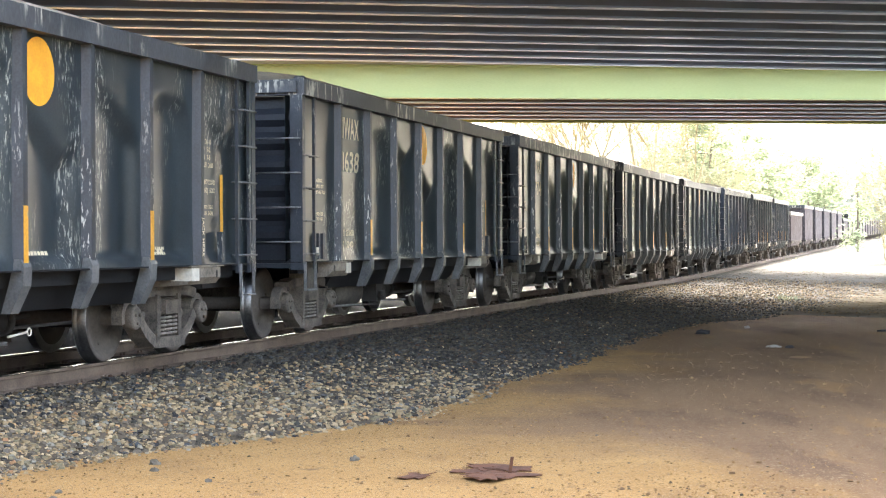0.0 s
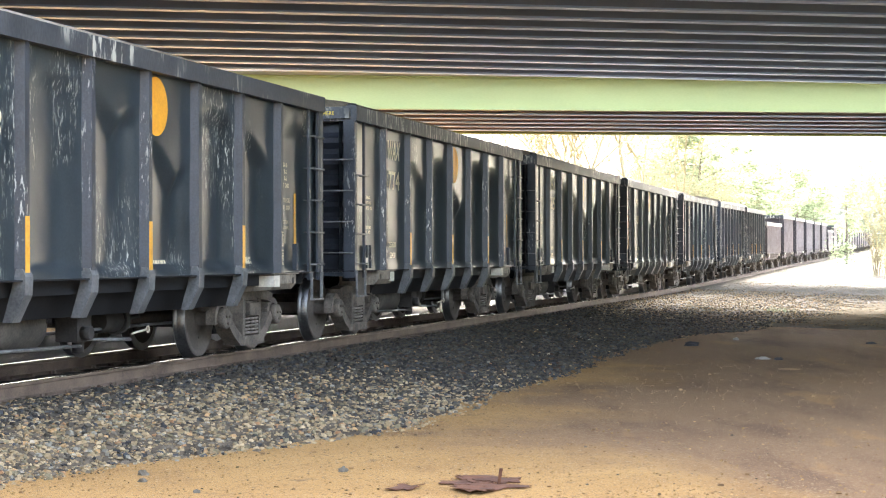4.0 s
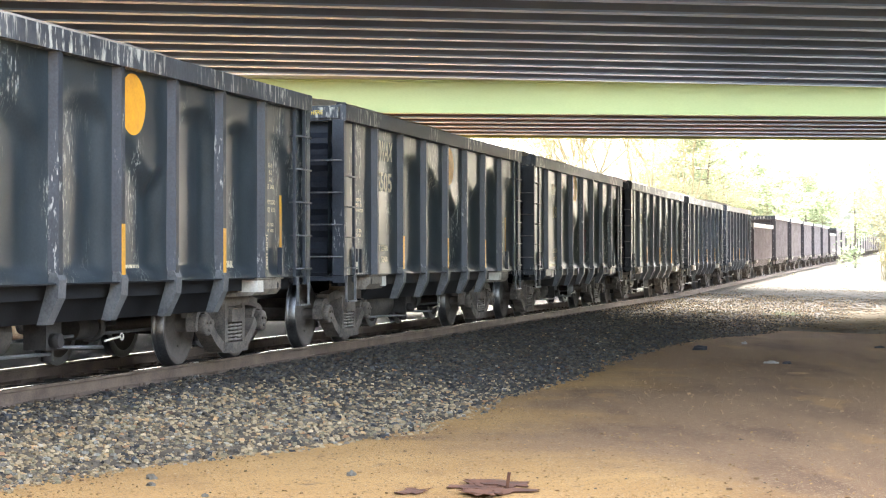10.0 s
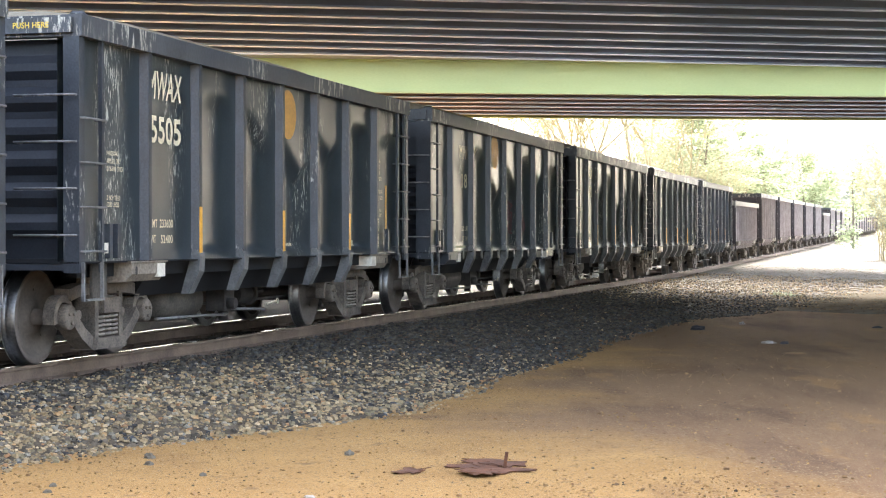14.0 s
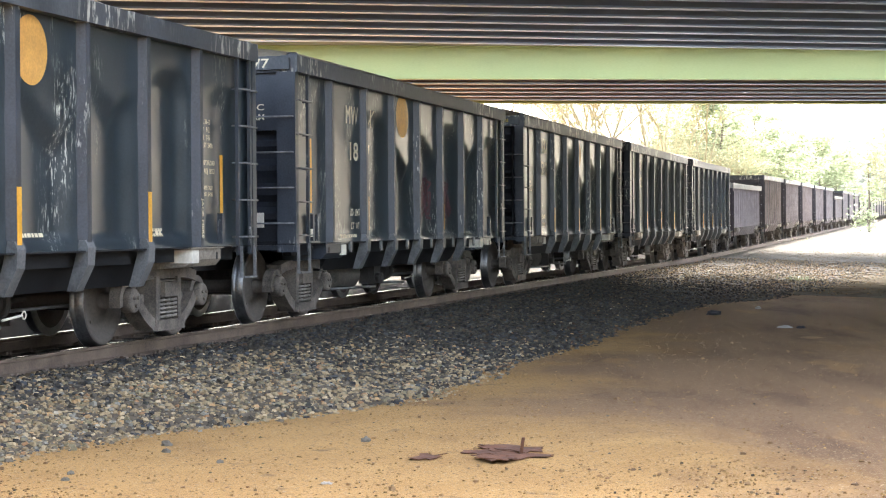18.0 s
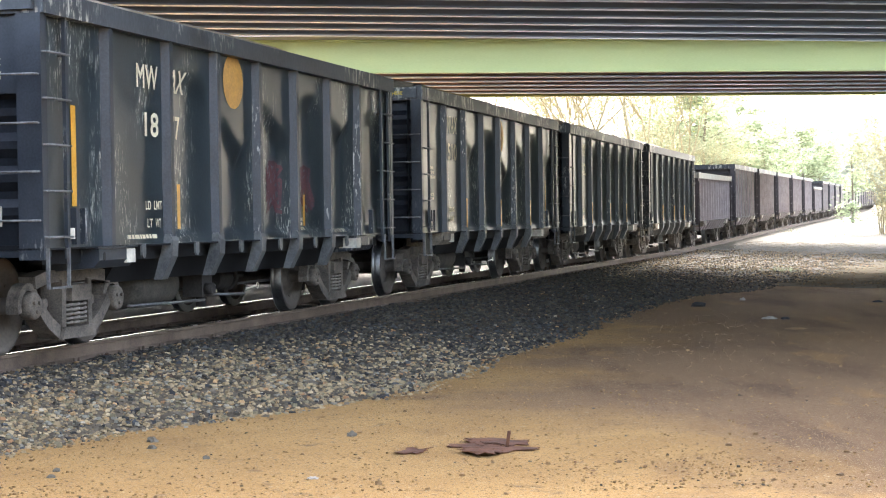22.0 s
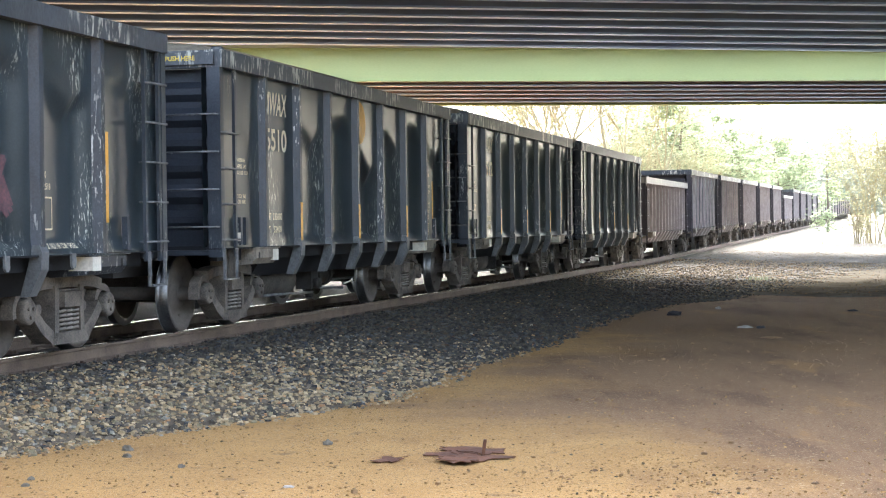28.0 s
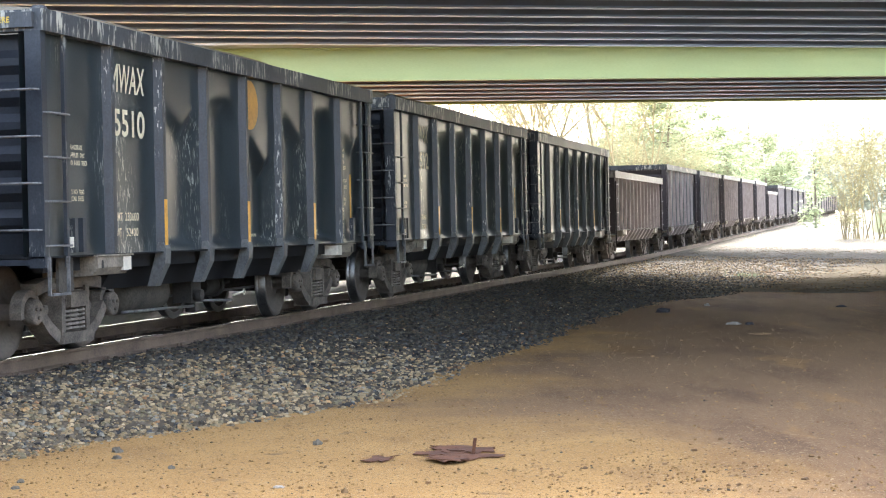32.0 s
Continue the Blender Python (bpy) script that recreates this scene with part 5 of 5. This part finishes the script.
def bare_tree(at, h, seed, leaves=M_SPRING_LEAF, leafy=5, stems=1, label="tall bare tree with a haze of young yellow leaves", name="bare_tree", size=0.22, forks=4):
    rng = random.Random(seed)
    vt, ft, tips, vl, fl = [], [], [], [], []
    for k in range(stems):
        d = Vector((rng.gauss(0, 0.22), rng.gauss(0, 0.22), 1)).normalized()
        branching(rng, vt, ft, tips, Vector((rng.gauss(0, 0.25) * (stems > 1), rng.gauss(0, 0.25) * (stems > 1), -0.3)), d, h * (rng.uniform(0.55, 0.75) if k < 4 else rng.uniform(0.15, 0.6)), h * (0.010 if stems == 1 else 0.006), forks, 0.75 if stems == 1 else 0.55, 1)
    for p in tips:
        for _ in range(leafy):
            leaf(vl, fl, rng, p + Vector((rng.gauss(0, 0.35), rng.gauss(0, 0.35), rng.gauss(0, 0.3))), size * rng.uniform(0.6, 1.3))
    return plant(name, label, "tree" if name != "bush" else "bush", vt, ft, vl, fl, M_TWIG, leaves, at)


def pine(at, h, w, seed, leaves=M_PINE, base=0.12, dense=1.0, label="soft green pine with a ragged rounded crown", sparse=False):
    """Trunk, bent limbs and soft tufts of needles along the limbs' outer halves."""
    rng = random.Random(seed)
    vt, ft, vl, fl = [], [], [], []
    top = Vector((rng.gauss(0, 0.05 * h), rng.gauss(0, 0.05 * h), h))
    bend = Vector((rng.gauss(0, 0.02 * h), 0, h * 0.5))
    tube(vt, ft, Vector((0, 0, -0.3)), bend, h * 0.013, h * 0.009, 6)
    tube(vt, ft, bend, top, h * 0.009, 0.02, 6)
    n = int((11 if sparse else 46) * dense)
    for i in range(n):
        k = base + (1 - base) * (i + rng.random()) / n
        round_crown = (1 - ((k - 0.42) / 0.62) ** 2) ** 0.5 if abs(k - 0.42) < 0.62 else 0.0
        reach = w * (0.25 + 0.75 * round_crown) * rng.uniform(0.45, 1.1)
        a = rng.random() * math.tau
        p0 = Vector((0, 0, 0)).lerp(bend, k * 2) if k < 0.5 else bend.lerp(top, k * 2 - 1)
        p1 = p0 + Vector((math.cos(a), math.sin(a), rng.uniform(-0.05, 0.5))) * reach
        tube(vt, ft, p0, p1, 0.045, 0.012, 3)
        for _ in range(2 + int(reach * (2.2 if sparse else 2.8))):
            c = p0.lerp(p1, rng.uniform(0.4, 1.05)) + Vector((rng.gauss(0, 0.25), rng.gauss(0, 0.25), rng.gauss(0, 0.18)))
            spread = rng.uniform(0.22, 0.5)
            for _ in range(22):
                leaf(vl, fl, rng, c + Vector((rng.gauss(0, spread), rng.gauss(0, spread), rng.gauss(0, spread * 0.55))), rng.uniform(0.14, 0.32))
    return plant("pine_tree", label, "tree", vt, ft, vl, fl, M_BARK, leaves, at)


def stand(px, depth):
    """A place on the ground at that depth ahead, px to the right of straight ahead on a 3200-long lens."""
    x, y = px / 3200 * depth, depth
    u, q = to_track(x, y)
    return (x, y, dirt_height(u, q))


for px, depth, h, seed in ((60, 118, 13, 1), (150, 122, 14, 2), (215, 126, 13.5, 3), (265, 116, 15, 4), (325, 128, 13, 5), (-40, 121, 12, 6), (-130, 124, 13, 7), (380, 140, 12, 14), (240, 112, 14, 15), (285, 121, 15, 16), (302, 114, 14, 17), (345, 118, 14.5, 18), (372, 126, 13.5, 19), (412, 132, 13, 20)):
    bare_tree(stand(px, depth), h, seed, leafy=3, size=0.16)
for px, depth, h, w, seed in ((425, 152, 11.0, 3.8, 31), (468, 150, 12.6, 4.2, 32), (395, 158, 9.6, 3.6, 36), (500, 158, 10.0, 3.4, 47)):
    pine(stand(px, depth), h, w, seed, M_HAZEPINE, 0.40, 0.7, "pine among bare branches, needles paled for distance haze")
for px, depth, h, w, seed in ((535, 170, 11.4, 4.0, 33), (572, 174, 9.2, 3.8, 34), (595, 180, 8.0, 3.6, 39), (640, 192, 9.8, 4.4, 35), (670, 196, 8.0, 4.0, 38), (510, 176, 8.0, 3.6, 40)):
    pine(stand(px, depth), h, w, seed, dense=1.0)
pine(stand(615, 200), 15.0, 2.6, 37, M_HAZEPINE, 0.45, 1.0, "tall thin pine with a sparse crown", True)
pine(stand(728, 150), 7.6, 1.9, 48, M_PINE, 0.02, 0.35, "small pale pine beside the line")
for px, depth, h, seed in ((778, 103, 5.2, 41), (802, 105, 7.4, 42), (840, 104, 6.6, 43), (885, 106, 7.4, 44), (945, 108, 7.0, 45), (1020, 110, 6.6, 46)):
    bare_tree(stand(px, depth), h, seed, M_DRY, 4, 8, "straggly leafless bush with dry yellow leaves", "bush", 0.12, 3)

# Back rows: pale buds fill the gaps as a beige haze.
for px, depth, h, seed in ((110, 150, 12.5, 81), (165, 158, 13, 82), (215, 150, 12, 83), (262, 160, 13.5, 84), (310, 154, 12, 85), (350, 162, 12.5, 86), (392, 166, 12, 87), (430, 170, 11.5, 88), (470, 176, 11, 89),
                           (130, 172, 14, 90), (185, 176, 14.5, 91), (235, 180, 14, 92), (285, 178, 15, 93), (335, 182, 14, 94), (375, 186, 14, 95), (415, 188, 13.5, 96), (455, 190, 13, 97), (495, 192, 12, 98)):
    bare_tree(stand(px, depth), h, seed, M_DRY, 5, label="leafless tree with beige buds thickened to imitate haze", size=0.22)


for px, depth, h, seed in ((345, 138, 6.0, 61), (395, 142, 6.5, 62), (440, 140, 5.5, 63), (490, 146, 6.5, 64), (520, 150, 5.5, 65), (300, 134, 6, 66)):
    bare_tree(stand(px, depth), h, seed, M_DRY, 1, 5, "tan leafless brush behind the line", "bush", 0.12)


def far_woods():
    """The wooded skyline as one mass of many crowns, plus an unseen dark belt."""
    rng = random.Random(77)
    vl, fl, vd, fd = [], [], [], []
    for i in range(760):
        a = rng.uniform(0, math.tau) if i < 480 else rng.uniform(-0.15, 0.42)
        dist = rng.uniform(330, 420)
        x, y = math.sin(a) * dist, math.cos(a) * dist
        u, q = to_track(x, y)
        if abs(q) < 14 or 0.5 < a < 2.9:
            continue
        h = rng.uniform(10, 16) if i < 480 else rng.uniform(8, 18)
        z0 = dirt_height(u, q)
        for _ in range(60 if i < 480 else 330):
            k = rng.random()
            leaf(vl, fl, rng, Vector((x + rng.gauss(0, 3.2) * (1.15 - k), y + rng.gauss(0, 3.2) * (1.15 - k), z0 + h * (0.08 + 0.92 * k))), rng.uniform(1.6, 3.2) if i < 480 else rng.uniform(0.7, 1.5))
    for _ in range(170):
        a, dist, h = rng.uniform(0.13, 0.40), rng.uniform(440, 500), rng.uniform(11, 22)
        x, y = math.sin(a) * dist, math.cos(a) * dist
        z0 = dirt_height(*to_track(x, y))
        for _ in range(160):
            k = rng.random()
            leaf(vl, fl, rng, Vector((x + rng.gauss(0, 3.6) * (1.15 - k), y + rng.gauss(0, 3), z0 + h * (0.05 + 0.95 * k))), rng.uniform(0.9, 2.0))
    # Belt out of view, added so flat car sides reflect something dark.
    for i in range(300):
        a = rng.uniform(0.45, 1.15)
        dist = rng.uniform(78, 120)
        x, y = math.sin(a) * dist, math.cos(a) * dist
        u, q = to_track(x, y)
        h = rng.uniform(11, 17)
        z0 = dirt_height(u, q)
        for _ in range(60):
            k = rng.random()
            leaf(vd, fd, rng, Vector((x + rng.gauss(0, 1.7) * (1.15 - k), y + rng.gauss(0, 1.7) * (1.15 - k), z0 + h * (0.03 + 0.97 * k))), rng.uniform(0.9, 1.8))
    for v, f, m, name, words in ((vl, fl, M_FARLEAF, "far_woods", "mixed woods along the skyline, leaves paled for distance haze"), (vd, fd, M_DARKLEAF, "dense_woods", "dense dark green woods added out of view to darken car reflections")):
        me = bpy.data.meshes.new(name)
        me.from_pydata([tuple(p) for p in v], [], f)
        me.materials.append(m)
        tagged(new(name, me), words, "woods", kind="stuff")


far_woods()


def grass(name, label, count, where, h, leaves, seed):
    rng = random.Random(seed)
    vl, fl = [], []
    for _ in range(count):
        x, y = where(rng)
        u, q = to_track(x, y)
        z = max(dirt_height(u, q), bed_height(u, q) if abs(q) < 5.4 else -9, pad_height(u, q) if 1.6 < q < 47.0 and u > 33 else -9)
        a, s, lean = rng.random() * math.tau, h * rng.uniform(0.5, 1.2), rng.uniform(0.1, 0.6)
        w = s * 0.09
        k = len(vl)
        c, sn = math.cos(a), math.sin(a)
        vl += [(x - sn * w, y + c * w, z - 0.02), (x + sn * w, y - c * w, z - 0.02), (x + c * s * lean, y + sn * s * lean, z + s)]
        fl.append((k, k + 1, k + 2))
    me = bpy.data.meshes.new(name)
    me.from_pydata(vl, [], fl)
    me.materials.append(leaves)
    tagged(new(name, me), label, "grass", kind="stuff")


grass("grass", "dry yellow-green grass at the foot of the bushes", 2600, lambda r: (r.uniform(20, 38), r.uniform(84, 112)), 0.16, M_DRY, 8)


def tuft_at(r):
    x, y = r.choice([(9.35, 49.6), (9.6, 50.3)])
    return x + r.gauss(0, 0.22), y + r.gauss(0, 0.3)


grass("weeds", "small green weeds in the gravel", 110, tuft_at, 0.16, M_PINE, 9)


# ---------------------------------------------------------------- sleepers and rail fastenings
tie_me = None
u = 6.0
rng = random.Random(4)
TIES = []
while u < 60:
    if tie_me is None:
        bm = bmesh.new()
        bm_box(bm, -0.115, 0.115, -1.3, 1.3, -0.375, -0.183)
        tie_me = mesh_of("sleeper", bm, M_TIE, bevel=0.012)
        bm = bmesh.new()
        bm_box(bm, -0.10, 0.10, -0.19, 0.19, -0.182, -0.170)
        for dx in (-0.05, 0.05):
            for dy in (-0.095, 0.095):
                bm_cyl(bm, (dx, dy, -0.172), (dx, dy, -0.135), 0.016, 6)
        plate_me = mesh_of("tie_plate", bm, M_RAIL)
    t = tagged(new("sleeper", tie_me), "dark weathered wooden sleeper bedded in ballast", "sleeper", group="sleepers under the rails")
    t.matrix_basis = track_pose(u) @ Matrix.Rotation(rng.gauss(0, 0.012), 4, "Z")
    for q in (0.755, -0.755):
        pl = new("tie_plate", plate_me)
        pl.parent, pl.matrix_basis = t, Matrix.Translation((0, q, 0))
    u += 0.53

# ---------------------------------------------------------------- litter on the dirt
M_PLATE = mat("rusted_plate", (0.050, 0.020, 0.010), (0.145, 0.058, 0.026), scale=6, rough=0.9, fine=40, bump=0.6)
M_CLOTH = mat("black_rag", (0.010, 0.010, 0.013), (0.03, 0.03, 0.035), scale=8, rough=0.9, bump=0.4)
M_PAPER = mat("white_scrap", (0.24, 0.22, 0.19), (0.42, 0.39, 0.34), scale=8, rough=0.8, bump=0.2)
M_LEAFLITTER = mat("dead_leaf", (0.12, 0.06, 0.025), (0.28, 0.17, 0.07), scale=8, rough=0.9, bump=0.2, island=0.4)


def ground_at(x, y):
    u, q = to_track(x, y)
    z = dirt_height(u, q)
    if -6 < q < 13.5:
        z = max(z, bed_height(u, q))
    if 1.6 < q < 47.0 and 33 < u < 400:
        z = max(z, pad_height(u, q))
    return z


def shard(bm, cx, cy, length, width, turn, z, seed, thick=0.012):
    """Flat torn piece of plate with a ragged edge."""
    r = random.Random(seed)
    n = 19
    ring = []
    for k in range(n):
        a = k * math.tau / n
        rr = 1 + r.uniform(-0.5, 0.4)
        px, py = math.cos(a) * length / 2 * rr, math.sin(a) * width / 2 * rr
        ring.append((cx + px * math.cos(turn) - py * math.sin(turn), cy + px * math.sin(turn) + py * math.cos(turn), z + r.uniform(-0.003, 0.010)))
    lo = [bm.verts.new((x, y, zz)) for x, y, zz in ring]
    hi = [bm.verts.new((x, y, zz + thick)) for x, y, zz in ring]
    for k in range(n):
        bm.faces.new((lo[k], lo[(k + 1) % n], hi[(k + 1) % n], hi[k]))
    bm.faces.new(hi)
    bm.faces.new(lo[::-1])


scrap = tagged(new("scrap_metal"), "heap of flat torn rust-brown sheet metal lying on the dirt", "scrap metal")
gx, gy = 0.30, 13.25
scrap.matrix_basis = Matrix.Translation((gx, gy, ground_at(gx, gy)))
for k, (dx, dy, ln, wd, turn) in enumerate(((-0.10, 0.15, 0.36, 0.44, -0.35), (0.13, -0.10, 0.44, 0.38, -0.12), (0.0, 0.34, 0.32, 0.42, 0.5), (0.17, 0.24, 0.30, 0.34, 0.2), (-0.04, -0.30, 0.34, 0.34, 0.9))):
    bm = bmesh.new()
    shard(bm, dx, dy, ln, wd, turn, 0.001 + 0.004 * k, 60 + k, 0.005)
    part("plate", bm, M_PLATE, scrap)
bm = bmesh.new()
bm_prism(bm, [(0.14, -0.012), (0.165, -0.012), (0.165, 0.012), (0.14, 0.012)], "z", 0.0, 0.13, lambda p: (p[0] + 0.02, p[1]))
part("bent_rod", bm, M_PLATE, scrap, "short rusty rod standing up")
gx, gy = -0.22, 13.2
small_scrap = tagged(new("scrap_metal"), "small flat piece of rust-brown sheet metal", "scrap metal")
small_scrap.matrix_basis = Matrix.Translation((gx, gy, ground_at(gx, gy)))
bm = bmesh.new()
shard(bm, 0, 0, 0.24, 0.34, -0.15, 0.004, 71, 0.006)
part("plate", bm, M_PLATE, small_scrap)


def crumpled(name, label, category, x, y, sx, sy, sz, material, seed):
    bm = bmesh.new()
    bmesh.ops.create_icosphere(bm, subdivisions=3, radius=1.0)
    for v in bm.verts:
        k = 1 + 0.45 * noise.noise(v.co * 1.7 + Vector((seed, 0, 0))) + 0.2 * noise.noise(v.co * 4 + Vector((0, seed, 0)))
        v.co = (v.co.x * sx * k, v.co.y * sy * k, max(-0.15, v.co.z) * sz * k)
    o = new(name, mesh_of(name, bm, material))
    o.matrix_basis = pose(x, y, ground_at(x, y) + sz * 0.1, 0, 0, seed * 40)
    tagged(o, label, category)
    return o


def at_pixel(px, py, drop=0.0):
    """Dirt place for a direction px right and py down from level on a 3200-long lens."""
    y = (1.65 - drop) * 3200 / py
    return px / 3200 * y, y


for name, label, cat, px, py, sx, sy, sz, m, seed in (
        ("rag", "crumpled black rag on the dirt", "rag", 453, 158, 0.16, 0.13, 0.07, M_CLOTH, 3),
        ("paper_scrap", "crushed white paper scrap on the dirt", "litter", 578, 181, 0.11, 0.1, 0.035, M_PAPER, 4),
        ("rag", "small dark scrap beside the paper", "litter", 606, 182, 0.07, 0.07, 0.04, M_CLOTH, 5),
        ("paper_scrap", "small white scrap on the gravel's edge", "litter", 531, 147, 0.055, 0.06, 0.045, M_PAPER, 6),
        ("cardboard_scrap", "flat tan scrap of cardboard", "litter", 625, 200, 0.14, 0.16, 0.015, M_LEAFLITTER, 7),
        ("paper_scrap", "small white scrap in the sand", "litter", -235, 449, 0.045, 0.03, 0.012, M_PAPER, 8),
        ("dead_leaf", "yellow dead leaf on the ballast", "leaf", 278, 157, 0.05, 0.05, 0.02, M_LEAFLITTER, 9),
        ("rag", "small dark scrap on the far dirt", "litter", 770, 155, 0.09, 0.09, 0.04, M_CLOTH, 10)):
    x, y = at_pixel(px, py, 0.2 if name == "dead_leaf" else 0.0)
    crumpled(name, label, cat, x, y, sx, sy, sz, m, seed)
for px, py, s, seed in ((-166, 374, 0.045, 11), (-520, 379, 0.05, 12), (-520, 392, 0.035, 13), (-700, 440, 0.03, 14), (-690, 428, 0.03, 15), (-425, 407, 0.03, 16)):
    x, y = at_pixel(px, py)
    crumpled("stone", "loose grey stone on the sand", "stone", x, y, s, s * 0.8, s * 0.7, M_GRAVEL, seed)


def on_dirt(rng, count):
    """Scattered bits over the dirt, thicker towards the ballast and in one patch."""
    n = 0
    while n < count:
        y = 11 + 22 * rng.rand() ** 1.8
        x = -3.6 + (3.6 + 0.25 * y + 1.5) * rng.rand()
        u, q = to_track(x, y)
        edge = q - toe(u)
        if edge < 0:
            continue
        patch = 2.5 * math.exp(-((x - 1.5) / 0.6) ** 2 - ((y - 12.2) / 0.6) ** 2)
        if rng.rand() > 0.22 + math.exp(-edge * 1.6) + patch:
            continue
        n += 1
        yield u, q, dirt_height(u, q)


M_GRIT = stone_material("brown_grit", 1.1, (1.0, 0.78, 0.55))
tagged(stone_field("pebbles", 650, on_dirt, 0.016, M_GRIT, 15), "small pebbles and dark grit strewn over the sand", "pebbles")
M_CLOD = mat("sand_clods", (0.13, 0.072, 0.032), (0.34, 0.215, 0.09), shine=0.1, scale=8, rough=0.95, bump=0.2, island=0.45)
tagged(stone_field("sand_clods", 6500, on_dirt, 0.014, M_CLOD, 18), "crumbs of dry sand and soil", "sand")
tagged(stone_field("leaf_litter", 300, on_dirt, 0.03, M_LEAFLITTER, 16), "bits of dead leaf and bark on the sand", "leaf litter")


def on_pad(rng, count):
    for _ in range(count):
        u, q = 41 + 45 * rng.rand() ** 1.3, 1.6 + 11 * rng.rand()
        x, y, _z = on_track(u, q)
        yield u, q, max(pad_height(u, q), bed_height(u, q) if q < 13.5 else -9)


tagged(stone_field("gravel_stones", 9000, on_pad, 0.030, M_PADSTONE, 17), "coarse gravel stones beside the line", "gravel")


# ---------------------------------------------------------------- what moves
def motions():
    for car, u in CARS:
        walk(car, [(t, track_pose(u - rolled(t))) for t in range(0, 33, 2)])
        for tr in [o for o in car.children if o.name.startswith("truck")]:
            for ws in [o for o in tr.children if o.name.startswith("wheelset")]:
                home = ws.matrix_basis.translation.copy()
                ws.location = home
                walk(ws, [(k * 8 / 30, Matrix.Translation(home) @ Matrix.Rotation(-rolled(k * 8 / 30) / WHEEL_R, 4, "Y")) for k in range(121)])


motions()
